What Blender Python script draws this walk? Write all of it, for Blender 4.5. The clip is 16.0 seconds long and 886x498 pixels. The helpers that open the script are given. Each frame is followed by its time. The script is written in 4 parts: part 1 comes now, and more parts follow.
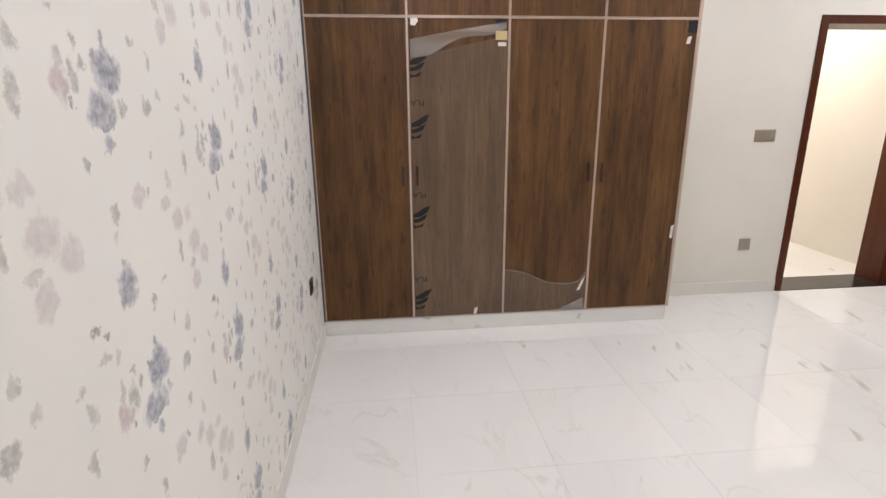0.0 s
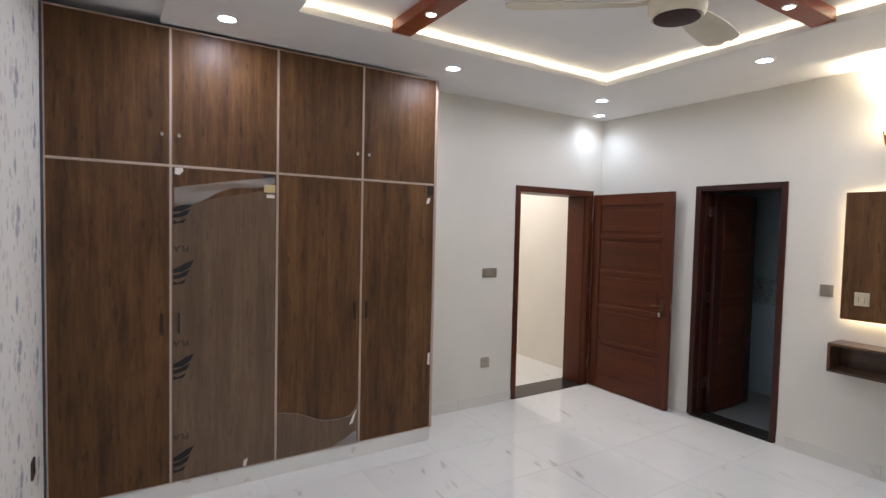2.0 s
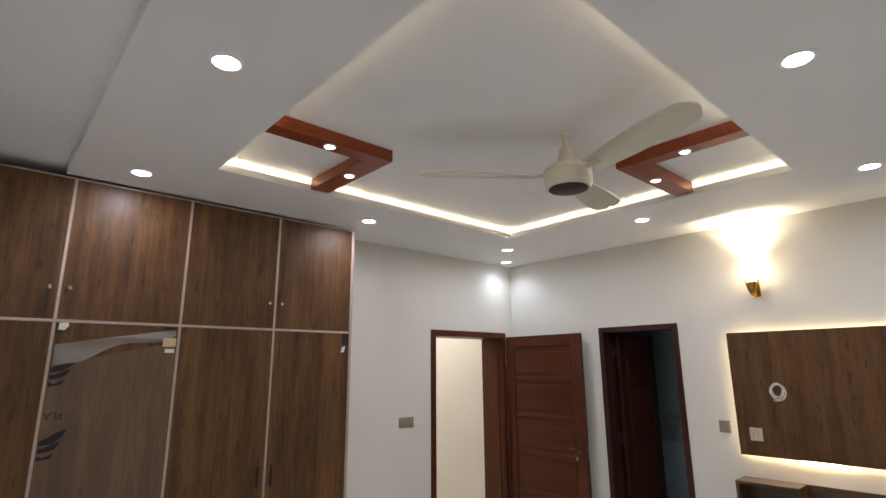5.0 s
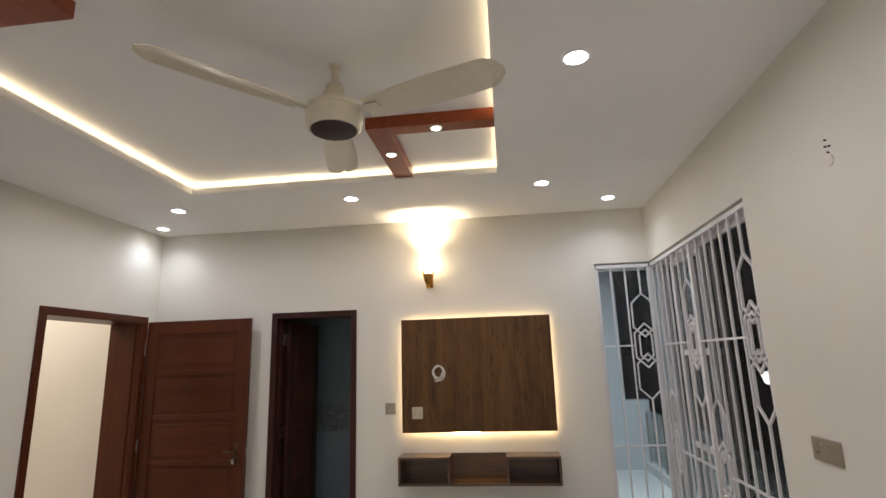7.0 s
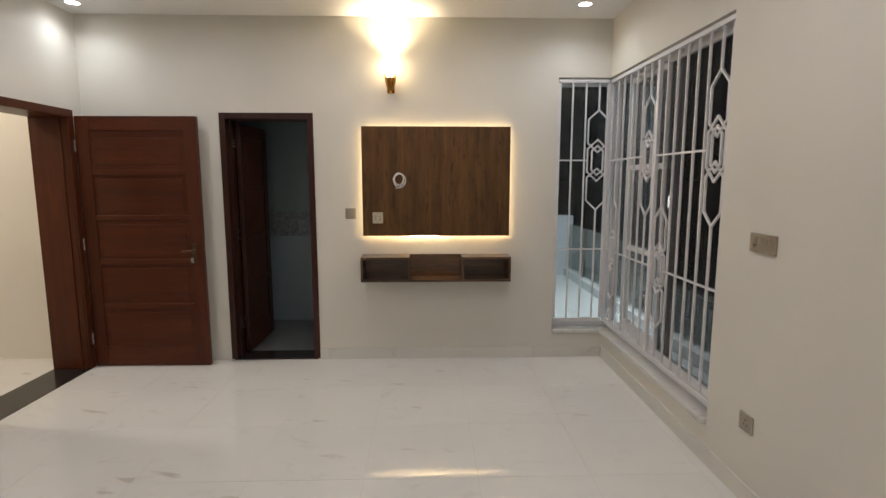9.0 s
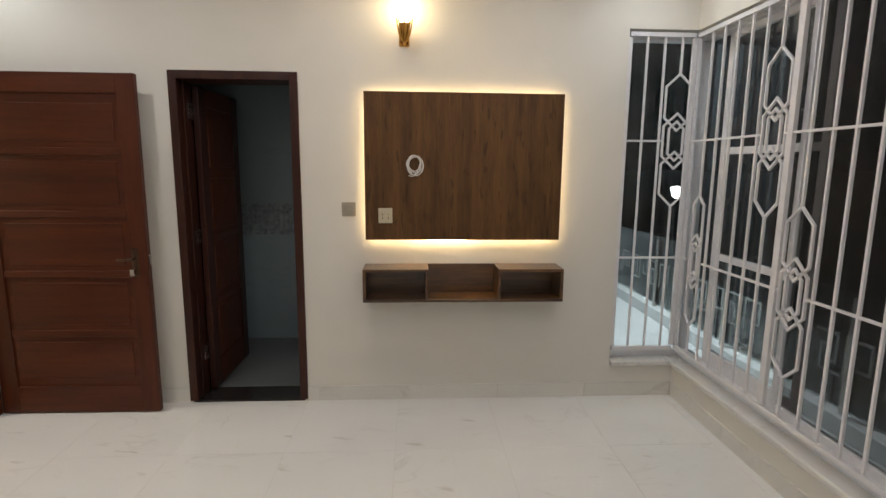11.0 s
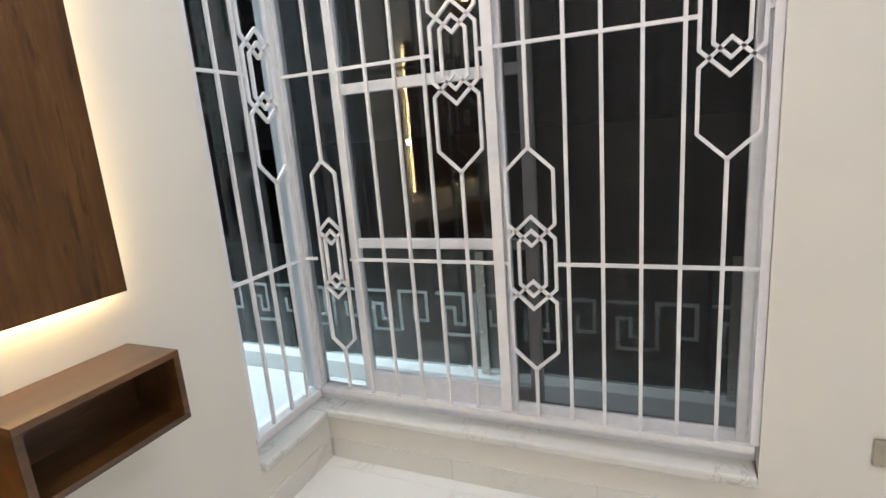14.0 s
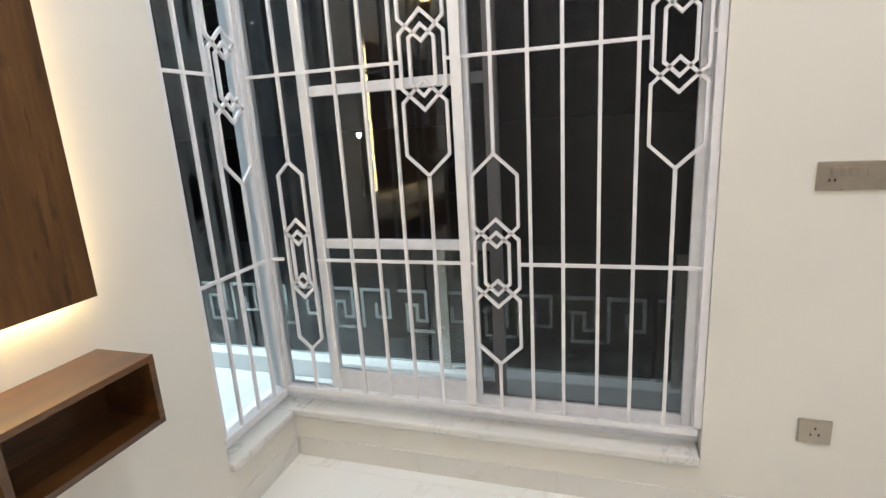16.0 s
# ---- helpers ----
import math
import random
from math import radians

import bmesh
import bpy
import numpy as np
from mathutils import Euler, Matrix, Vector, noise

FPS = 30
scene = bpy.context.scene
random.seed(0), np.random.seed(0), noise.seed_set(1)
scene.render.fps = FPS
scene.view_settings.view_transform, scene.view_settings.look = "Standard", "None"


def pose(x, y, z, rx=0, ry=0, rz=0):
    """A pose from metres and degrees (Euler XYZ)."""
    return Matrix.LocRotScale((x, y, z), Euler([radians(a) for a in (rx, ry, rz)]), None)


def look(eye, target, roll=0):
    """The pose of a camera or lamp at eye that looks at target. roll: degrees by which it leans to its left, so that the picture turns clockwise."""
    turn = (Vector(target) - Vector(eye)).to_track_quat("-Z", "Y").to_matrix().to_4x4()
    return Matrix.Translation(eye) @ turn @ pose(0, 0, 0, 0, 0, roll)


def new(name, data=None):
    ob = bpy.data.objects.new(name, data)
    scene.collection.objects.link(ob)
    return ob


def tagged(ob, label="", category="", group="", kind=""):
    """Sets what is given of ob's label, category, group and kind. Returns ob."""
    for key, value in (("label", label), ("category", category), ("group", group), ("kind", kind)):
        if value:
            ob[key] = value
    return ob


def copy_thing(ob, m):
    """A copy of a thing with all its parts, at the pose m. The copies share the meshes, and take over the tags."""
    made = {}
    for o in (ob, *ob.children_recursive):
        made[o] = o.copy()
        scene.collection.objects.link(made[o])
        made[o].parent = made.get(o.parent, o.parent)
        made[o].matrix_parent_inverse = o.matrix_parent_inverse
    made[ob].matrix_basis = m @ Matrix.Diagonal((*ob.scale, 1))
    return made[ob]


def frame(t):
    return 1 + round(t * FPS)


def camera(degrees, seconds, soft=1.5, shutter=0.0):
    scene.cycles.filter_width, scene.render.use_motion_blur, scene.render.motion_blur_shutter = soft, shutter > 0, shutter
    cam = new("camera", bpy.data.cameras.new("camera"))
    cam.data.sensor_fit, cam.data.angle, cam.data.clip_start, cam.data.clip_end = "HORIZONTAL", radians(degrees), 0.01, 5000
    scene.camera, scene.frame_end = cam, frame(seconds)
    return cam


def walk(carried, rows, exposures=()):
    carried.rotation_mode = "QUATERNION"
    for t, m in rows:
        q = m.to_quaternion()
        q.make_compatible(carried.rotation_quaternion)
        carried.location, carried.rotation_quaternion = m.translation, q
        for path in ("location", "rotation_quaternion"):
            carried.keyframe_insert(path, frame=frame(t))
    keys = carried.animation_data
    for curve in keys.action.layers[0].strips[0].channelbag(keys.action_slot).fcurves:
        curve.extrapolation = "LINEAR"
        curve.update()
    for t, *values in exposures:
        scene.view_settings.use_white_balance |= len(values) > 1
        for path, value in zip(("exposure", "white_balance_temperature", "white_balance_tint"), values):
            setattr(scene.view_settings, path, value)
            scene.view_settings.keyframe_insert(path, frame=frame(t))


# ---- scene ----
cam = camera(81.6, 16.0)
PATH = [
    (0, (0.384, 0.242, 1.537), (0.579, 2.156, 0.99), -0.5),
    (0.5, (0.343, 0.188, 1.589), (0.619, 2.112, 1.118), -0.8),
    (1, (0.358, 0.128, 1.653), (0.711, 2.065, 1.302), -0.2),
    (1.5, (0.31, 0.107, 1.692), (1.1, 1.929, 1.457), 1.7),
    (2, (0.256, 0.084, 1.707), (1.323, 1.774, 1.62), 1.3),
    (2.5, (0.203, 0.089, 1.751), (1.436, 1.661, 1.824), 1.9),
    (3, (0.221, 0.01, 1.764), (1.513, 1.519, 1.996), 2.1),
    (3.2, (0.224, -0.009, 1.767), (1.532, 1.474, 2.063), 2.1),
    (5.3, (0.218, 0.144, 1.781), (1.535, 1.572, 2.256), -1.2),
    (5.5, (0.235, 0.202, 1.759), (1.673, 1.509, 2.233), -2.4),
    (6, (0.317, 0.388, 1.713), (2.022, 1.324, 2.177), -3.9),
    (6.5, (0.366, 0.575, 1.678), (2.222, 1.172, 2.123), -2.7),
    (7, (0.368, 0.799, 1.678), (2.31, 1.025, 2.1), -1.8),
    (7.5, (0.334, 1.063, 1.662), (2.319, 1.096, 1.908), -1.5),
    (8, (0.34, 1.109, 1.623), (2.34, 1.097, 1.607), -1.5),
    (8.5, (0.337, 1.123, 1.579), (2.328, 1.064, 1.4), -0.9),
    (9, (0.339, 1.141, 1.58), (2.32, 1.079, 1.312), -0.0),
    (9.5, (0.426, 1.169, 1.561), (2.402, 1.098, 1.263), 0.1),
    (10, (0.704, 1.233, 1.571), (2.677, 1.156, 1.256), 0.2),
    (10.2, (0.834, 1.248, 1.585), (2.807, 1.171, 1.269), 0.3),
    (12.3, (2.522, 1.631, 1.482), (4.387, 0.971, 1.187), 2.6),
    (12.5, (2.661, 1.65, 1.47), (4.43, 0.765, 1.18), 2.8),
    (13, (2.931, 1.682, 1.464), (4.366, 0.326, 1.141), -1.8),
    (13.5, (3.117, 1.556, 1.458), (4.2, -0.08, 1.068), -3.9),
    (14, (3.324, 1.373, 1.463), (4.101, -0.418, 1.029), -4.6),
    (14.5, (3.419, 1.312, 1.415), (4.077, -0.501, 0.887), -4.3),
    (15, (3.446, 1.312, 1.424), (4.06, -0.495, 0.825), -4.0),
    (15.5, (3.412, 1.361, 1.469), (4.013, -0.455, 0.884), -3.7),
    (16, (3.363, 1.453, 1.511), (3.959, -0.397, 1.04), -3.5),
]
EXPOSURES = [
    (0.0, 0.6, 6400, 14), (1.0, 0.34, 6300, 14), (1.5, 0.31, 6350, 14), (2.0, 0.04, 6070, 14), (3.0, 0.03, 5970, 13), (5.5, -0.22, 6300, 13), (6.0, -0.24, 6140, 13), (6.7, -0.3, 6540, 14),
    (8.0, -0.3, 7040, 14), (10.0, -0.36, 6940, 11), (12.5, 0.18, 6740, 13), (13.5, 0.35, 6390, 11), (14.5, 0.6, 6530, 11), (16.0, 0.6, 6530, 10),
]
walk(cam, [(t, look(eye, target, roll)) for t, eye, target, roll in PATH], EXPOSURES)

# ---- world and light ----
world = bpy.data.worlds.new("night")
scene.world = world
world.use_nodes = True
world.node_tree.nodes["Background"].inputs[0].default_value = (0.014, 0.015, 0.018, 1)
world.node_tree.nodes["Background"].inputs[1].default_value = 0.15
COOL, CORNER, WARM = (0.905, 0.912, 1.0), (0.78, 0.88, 1.0), (1.0, 0.80, 0.50)
DOWNLIGHT_W, CORNER_W, SPOT_W, SCONCE_W, HALL_W, BALCONY_W = 5.7, 20.0, 0.8, 46.0, 28.0, 110.0
COVE_E, TV_E = 10.5, 13.0


def lamp(name, kind, m, watts, colour, size, cone=124):
    data = bpy.data.lights.new(name, kind)
    data.energy, data.color = watts, colour
    if kind == "SPOT":
        data.spot_size, data.spot_blend, data.shadow_soft_size = radians(cone), 1.0, size
    elif kind == "AREA":
        data.shape, data.size = "DISK", size
    else:
        data.shadow_soft_size = size
    ob = new(name, data)
    ob.matrix_world = m
    return ob


# ---- materials ----
def lin(r, g, b):
    return tuple(((c / 255 + 0.055) / 1.055) ** 2.4 if c > 10 else c / 255 / 12.92 for c in (r, g, b)) + (1,)


class Mat:
    """A node material with a few short ways to add nodes."""
    def __init__(self, name):
        self.m = bpy.data.materials.new(name)
        self.m.use_nodes = True
        self.t = self.m.node_tree
        self.b = self.t.nodes["Principled BSDF"]
        self.co = self.n("ShaderNodeTexCoord").outputs["Object"]

    def n(self, kind, **kw):
        node = self.t.nodes.new(kind)
        for k, v in kw.items():
            setattr(node, k, v)
        return node

    def put(self, sock, v):
        if isinstance(v, bpy.types.NodeSocket):
            self.t.links.new(v, sock)
        else:
            sock.default_value = v
        return self

    def math(self, op, a, b=0.0, c=0.0, clamp=False):
        node = self.n("ShaderNodeMath", operation=op, use_clamp=clamp)
        for s, v in zip(node.inputs, (a, b, c)):
            self.put(s, v)
        return node.outputs[0]

    def scaled(self, s, loc=(0, 0, 0), co=None):
        node = self.n("ShaderNodeMapping")
        self.put(node.inputs[0], co or self.co)
        node.inputs[1].default_value, node.inputs[3].default_value = loc, s
        return node.outputs[0]

    def noise(self, scale, detail=4.0, rough=0.55, co=None, distortion=0.0):
        node = self.n("ShaderNodeTexNoise")
        self.put(node.inputs["Vector"], co or self.co)
        node.inputs["Scale"].default_value, node.inputs["Detail"].default_value = scale, detail
        node.inputs["Roughness"].default_value, node.inputs["Distortion"].default_value = rough, distortion
        return node.outputs[0]

    def ramp(self, fac, *stops):
        node = self.n("ShaderNodeValToRGB")
        self.put(node.inputs[0], fac)
        el = node.color_ramp.elements
        while len(el) < len(stops):
            el.new(0.5)
        for e, (p, c) in zip(el, stops):
            e.position, e.color = p, c if len(c) == 4 else (*c, 1)
        return node.outputs[0]

    def mix(self, fac, a, b, blend="MIX"):
        node = self.n("ShaderNodeMix", data_type="RGBA", blend_type=blend)
        for s, v in zip((node.inputs[0], node.inputs[6], node.inputs[7]), (fac, a, b)):
            self.put(s, v)
        return node.outputs[2]

    def bump(self, height, strength=0.2, distance=0.01):
        node = self.n("ShaderNodeBump")
        node.inputs["Strength"].default_value, node.inputs["Distance"].default_value = strength, distance
        self.put(node.inputs["Height"], height)
        self.put(self.b.inputs["Normal"], node.outputs[0])
        return self

    def surf(self, colour, rough=0.5, metal=0.0, coat=0.0):
        self.put(self.b.inputs["Base Color"], colour)
        self.put(self.b.inputs["Roughness"], rough)
        self.put(self.b.inputs["Metallic"], metal)
        self.put(self.b.inputs["Coat Weight"], coat)
        self.b.inputs["Coat Roughness"].default_value = 0.12
        return self


def wash(c, k):
    return (c[0] * k, c[1] * k, c[2] * k, 1)


def paint(name, c, rough=0.55, vary=0.06, grain=90):
    k = Mat(name)
    big = k.noise(0.9, 3)
    k.surf(k.ramp(big, (0.3, wash(c, 1 - vary)), (0.7, wash(c, 1 + vary * 0.4))), k.math("MULTIPLY_ADD", k.noise(3.0), 0.2, rough - 0.1))
    return k.bump(k.noise(grain, 3), 0.12, 0.002).m


def plain(name, c, rough=0.45, metal=0.0, coat=0.0, vary=0.1, scale=25):
    k = Mat(name)
    k.surf(k.ramp(k.noise(scale, 4), (0.3, wash(c, 1 - vary)), (0.7, wash(c, 1 + vary))), k.math("MULTIPLY_ADD", k.noise(scale * 2), 0.15, rough - 0.07), metal, coat)
    return k.m


def wood(name, dark, mid, light, axis=2, rough=0.45, coat=0.0, fleck=0.5, size=1.0, soft=0.14, figure=0.0, gloss=0.3):
    """Timber or printed laminate with its grain along one axis."""
    k = Mat(name)
    s, f = [13 / size] * 3, [62 / size] * 3
    s[axis], f[axis] = (0.5 + 0.5 * figure) / size, (2.6 + 5.0 * figure) / size
    rnd = k.n("ShaderNodeObjectInfo").outputs["Random"]
    shift = k.n("ShaderNodeCombineXYZ")
    for i in range(3):
        k.put(shift.inputs[i], k.math("MULTIPLY", rnd, 13.0 + 7 * i))
    add = k.n("ShaderNodeVectorMath", operation="ADD")
    k.put(add.inputs[0], k.co).put(add.inputs[1], shift.outputs[0])
    co = add.outputs[0]
    broad = k.noise(1.0, 5, 0.6, k.scaled(s, co=co), 0.15)
    fine = k.noise(1.0, 5, 0.65, k.scaled(f, co=co), 0.15)
    w = [9 / size] * 3
    w[axis] = 3.6 / size
    mottle = k.noise(1.0, 4, 0.62, k.scaled(w, (2, 4, 6), co), 0.4)
    g = k.math("ADD", k.math("MULTIPLY", broad, 0.5), k.math("MULTIPLY", fine, 0.3))
    g = k.math("ADD", g, k.math("MULTIPLY", mottle, 0.2))
    col = k.ramp(g, (0.5 - soft, dark), (0.5, mid), (0.5 + soft, light))
    q = [46 / size] * 3
    q[axis] = 9.0 / size
    spots = k.ramp(k.noise(1.0, 2, 0.5, k.scaled(q, (3, 5, 7), co)), (0.61, (0, 0, 0)), (0.70, (1, 1, 1)))
    col = k.mix(k.math("MULTIPLY", spots, fleck), col, wash(dark, 0.6))
    k.surf(col, k.math("MULTIPLY_ADD", fine, 0.2, rough - 0.1), 0, coat)
    k.b.inputs["Specular IOR Level"].default_value = gloss
    return k.bump(fine, 0.08, 0.001).m


def glow(name, colour, strength):
    k = Mat(name)
    k.surf((0.8, 0.8, 0.8, 1), 0.4)
    k.b.inputs["Emission Color"].default_value = (*colour, 1)
    k.b.inputs["Emission Strength"].default_value = strength
    return k.m


def pane(name, tint, rough=0.0):
    k = Mat(name)
    k.surf((*tint, 1), rough)
    k.b.inputs["Transmission Weight"].default_value = 1.0
    k.b.inputs["IOR"].default_value = 1.5
    return k.m


def film(name, colour, cover, gloss):
    """Clear plastic sheet: mostly see-through, with a milky body and a soft shine."""
    k = Mat(name)
    clear = k.n("ShaderNodeBsdfTransparent")
    both = k.n("ShaderNodeMixShader")
    k.surf(colour, k.math("MULTIPLY_ADD", k.noise(3, 2), 0.1, gloss))
    k.put(both.inputs[0], k.math("MULTIPLY_ADD", k.noise(2.5, 2), 0.08, cover - 0.04))
    k.put(both.inputs[1], clear.outputs[0]).put(both.inputs[2], k.b.outputs[0])
    k.put(k.t.nodes["Material Output"].inputs[0], both.outputs[0])
    return k.m


def marble_tile(name, base, vein, rough=0.07, scale=1.0, amount=0.7, flecks=0.6):
    """Polished tile, white with thin broken grey veins; each piece shows another cut of the stone."""
    k = Mat(name)
    rnd = k.n("ShaderNodeObjectInfo").outputs["Random"]
    shift = k.n("ShaderNodeCombineXYZ")
    for i in range(3):
        k.put(shift.inputs[i], k.math("MULTIPLY", rnd, 31.0 + 17 * i))
    add = k.n("ShaderNodeVectorMath", operation="ADD")
    k.put(add.inputs[0], k.co).put(add.inputs[1], shift.outputs[0])
    turn = k.n("ShaderNodeMapping")
    turn.inputs[2].default_value, turn.inputs[3].default_value = (0, 0, 0.6), (1.6 * scale, 0.7 * scale, 1.6 * scale)
    k.put(turn.inputs[0], add.outputs[0])
    a = k.noise(2.2, 6, 0.55, turn.outputs[0], 1.2)
    line = k.math("ABSOLUTE", k.math("SUBTRACT", a, 0.5))
    thin = k.math("SUBTRACT", 1.0, k.math("DIVIDE", line, 0.02), clamp=True)
    gate = k.ramp(k.noise(2.6, 2, 0.5, add.outputs[0]), (0.5, (0, 0, 0)), (0.68, (1, 1, 1)))
    thin = k.math("MULTIPLY", k.math("MULTIPLY", thin, gate), amount)
    cloud = k.noise(1.3 * scale, 4, 0.6, turn.outputs[0], 0.5)
    col = k.ramp(cloud, (0.35, wash(base, 0.965)), (0.6, base))
    col = k.mix(thin, col, vein)
    blot = k.ramp(k.noise(9, 3, 0.5, k.scaled((1, 0.5, 1), co=turn.outputs[0])), (0.675, (0, 0, 0)), (0.75, (1, 1, 1)))
    col = k.mix(k.math("MULTIPLY", blot, flecks), col, vein)
    k.surf(col, k.math("MULTIPLY_ADD", k.noise(4, 3), 0.05, rough - 0.02))
    k.b.inputs["IOR"].default_value = 1.5
    return k.m


def wallpaper():
    """Cream paper printed with blue, mauve and sage blossoms that repeat up the wall and step down from strip to strip."""
    k = Mat("floral_wallpaper")
    RY, RZ, DROP = 0.53, 0.565, 0.145
    sep = k.n("ShaderNodeSeparateXYZ")
    wob = k.n("ShaderNodeTexNoise")
    wob.inputs["Scale"].default_value, wob.inputs["Detail"].default_value, wob.inputs["Roughness"].default_value = 26, 6, 0.68
    k.put(wob.inputs["Vector"], k.co)
    off = k.n("ShaderNodeVectorMath", operation="MULTIPLY_ADD")
    k.put(off.inputs[0], wob.outputs["Color"])
    off.inputs[1].default_value, off.inputs[2].default_value = (0, 0.075, 0.075), (0, -0.0375, -0.0375)
    sm = k.n("ShaderNodeVectorMath", operation="ADD")
    k.put(sm.inputs[0], k.co).put(sm.inputs[1], off.outputs[0])
    k.put(sep.inputs[0], sm.outputs[0])
    y = k.math("SUBTRACT", sep.outputs[1], 0.935)
    strip = k.math("FLOOR", k.math("DIVIDE", y, RY))
    u = k.math("SUBTRACT", y, k.math("MULTIPLY", strip, RY))
    zz = k.math("ADD", k.math("ADD", sep.outputs[2], 0.197), k.math("MULTIPLY", strip, DROP))
    v = k.math("FLOORED_MODULO", zz, RZ)
    petals = k.ramp(k.noise(60, 3, 0.6), (0.3, (0.15, 0.15, 0.15)), (0.62, (1, 1, 1)))
    base = k.ramp(k.noise(1.2, 3), (0.3, lin(228, 226, 218)), (0.7, lin(236, 234, 227)))
    spots = [  # u, v, half width, half height, colour, strength
        (0.303, 0.095, 0.048, 0.040, 0, 0.95), (0.268, 0.022, 0.050, 0.040, 0, 0.85), (0.30, 0.145, 0.010, 0.022, 0, 0.7),
        (0.268, 0.54, 0.012, 0.020, 0, 0.7), (0.335, 0.03, 0.010, 0.014, 3, 0.7), (0.225, 0.10, 0.009, 0.012, 3, 0.8), (0.215, 0.135, 0.008, 0.016, 3, 0.7),
        (0.16, 0.07, 0.022, 0.030, 1, 0.75), (0.165, 0.115, 0.010, 0.020, 3, 0.6), (0.185, 0.04, 0.008, 0.010, 2, 0.7),
        (0.242, 0.286, 0.032, 0.040, 0, 0.9), (0.245, 0.338, 0.008, 0.012, 3, 0.6), (0.385, 0.25, 0.008, 0.010, 2, 0.6),
        (0.05, 0.43, 0.040, 0.032, 1, 0.5), (0.10, 0.385, 0.034, 0.028, 1, 0.45), (0.03, 0.34, 0.026, 0.028, 1, 0.5), (0.02, 0.385, 0.016, 0.014, 3, 0.5),
        (0.45, 0.40, 0.026, 0.020, 1, 0.5), (0.48, 0.45, 0.014, 0.022, 3, 0.4), (0.12, 0.25, 0.014, 0.012, 2, 0.85), (0.15, 0.235, 0.008, 0.010, 2, 0.7),
        (0.13, 0.20, 0.020, 0.010, 3, 0.5), (0.17, 0.18, 0.010, 0.008, 3, 0.5), (0.47, 0.12, 0.012, 0.022, 3, 0.6), (0.49, 0.06, 0.016, 0.012, 3, 0.45),
        (0.38, 0.44, 0.008, 0.012, 2, 0.6), (0.24, 0.38, 0.012, 0.010, 3, 0.4), (0.07, 0.13, 0.013, 0.020, 3, 0.6), (0.055, 0.18, 0.010, 0.012, 3, 0.5),
        (0.34, 0.435, 0.030, 0.024, 1, 0.5), (0.50, 0.355, 0.028, 0.026, 1, 0.5), (0.494, 0.285, 0.012, 0.028, 3, 0.7), (0.246, 0.417, 0.012, 0.018, 3, 0.7),
        (0.192, 0.516, 0.012, 0.014, 2, 0.6), (0.267, 0.125, 0.009, 0.013, 2, 0.7), (0.196, 0.088, 0.013, 0.026, 3, 0.7), (0.054, 0.055, 0.014, 0.030, 3, 0.65),
        (0.03, 0.50, 0.022, 0.020, 1, 0.4), (0.433, 0.037, 0.020, 0.018, 2, 0.6), (0.405, 0.155, 0.010, 0.016, 3, 0.6), (0.33, 0.225, 0.010, 0.012, 2, 0.55), (0.42, 0.51, 0.012, 0.014, 3, 0.6),
    ]
    inks = (lin(134, 138, 152), lin(186, 166, 170), lin(120, 122, 120), lin(156, 154, 146))
    col = base
    for ink in range(4):
        mask = None
        for cu, cv, a, b, which, strong in spots:
            if which != ink:
                continue
            du = k.math("DIVIDE", k.math("SUBTRACT", u, cu), a)
            dv = k.math("DIVIDE", k.math("SUBTRACT", v, cv), b)
            r = k.math("ADD", k.math("MULTIPLY", du, du), k.math("MULTIPLY", dv, dv))
            one = k.math("MULTIPLY", k.math("MULTIPLY_ADD", r, -1.25, 1.55, True), strong)
            mask = one if mask is None else k.math("MAXIMUM", mask, one)
        col = k.mix(k.math("MULTIPLY", mask, k.math("MULTIPLY_ADD", petals, 0.62, 0.38)), col, inks[ink])
    k.surf(col, 0.6)
    return k.bump(k.noise(160, 2), 0.1, 0.001).m


WALL = paint("white_emulsion", lin(223, 219, 208)[:3], 0.5)
CEIL = paint("ceiling_white", lin(240, 239, 236)[:3], 0.6)
CREAM = paint("cream_emulsion", lin(236, 230, 220)[:3], 0.6)
PAPER = wallpaper()
LAMINATE = wood("walnut_laminate", lin(60, 40, 21), lin(88, 59, 32), lin(113, 80, 46), 2, 0.46, 0.0, 0.5, 1.2, 0.13, 0.5)
TV_WOOD = wood("tv_laminate", lin(65, 43, 21), lin(92, 62, 32), lin(117, 83, 46), 2, 0.5, 0.0, 0.55, 1.2, 0.15, 0.6)
SHELF_WOOD = wood("shelf_laminate", lin(46, 28, 12), lin(77, 49, 21), lin(108, 72, 34), 1, 0.32, 0.35, 0.4, 1.0, 0.14, 0.6, 0.6)
DOOR_WOOD = wood("mahogany_door", lin(58, 22, 7), lin(78, 33, 11), lin(95, 45, 17), 2, 0.46, 0.1, 0.15, 1.0, 0.2)
RAIL_WOOD = wood("mahogany_rail", lin(58, 22, 7), lin(78, 33, 11), lin(95, 45, 17), 1, 0.46, 0.1, 0.15, 1.0, 0.2)
FRAME_WOOD = wood("dark_door_frame", lin(36, 15, 10), lin(54, 25, 16), lin(70, 35, 22), 2, 0.42, 0.1, 0.15, 1.0, 0.2)
BEAM_WOOD = wood("cherry_beam", lin(104, 42, 18), lin(138, 62, 29), lin(164, 84, 42), 0, 0.36, 0.2, 0.1, 1.0, 0.2)
TILE = marble_tile("polished_floor_tile", lin(232, 231, 226), lin(170, 158, 134), 0.03, 0.8, 0.2, 0.48)
SKIRT = marble_tile("skirting_tile", lin(222, 219, 210), lin(178, 173, 162), 0.09, 0.8, 0.4, 0.2)
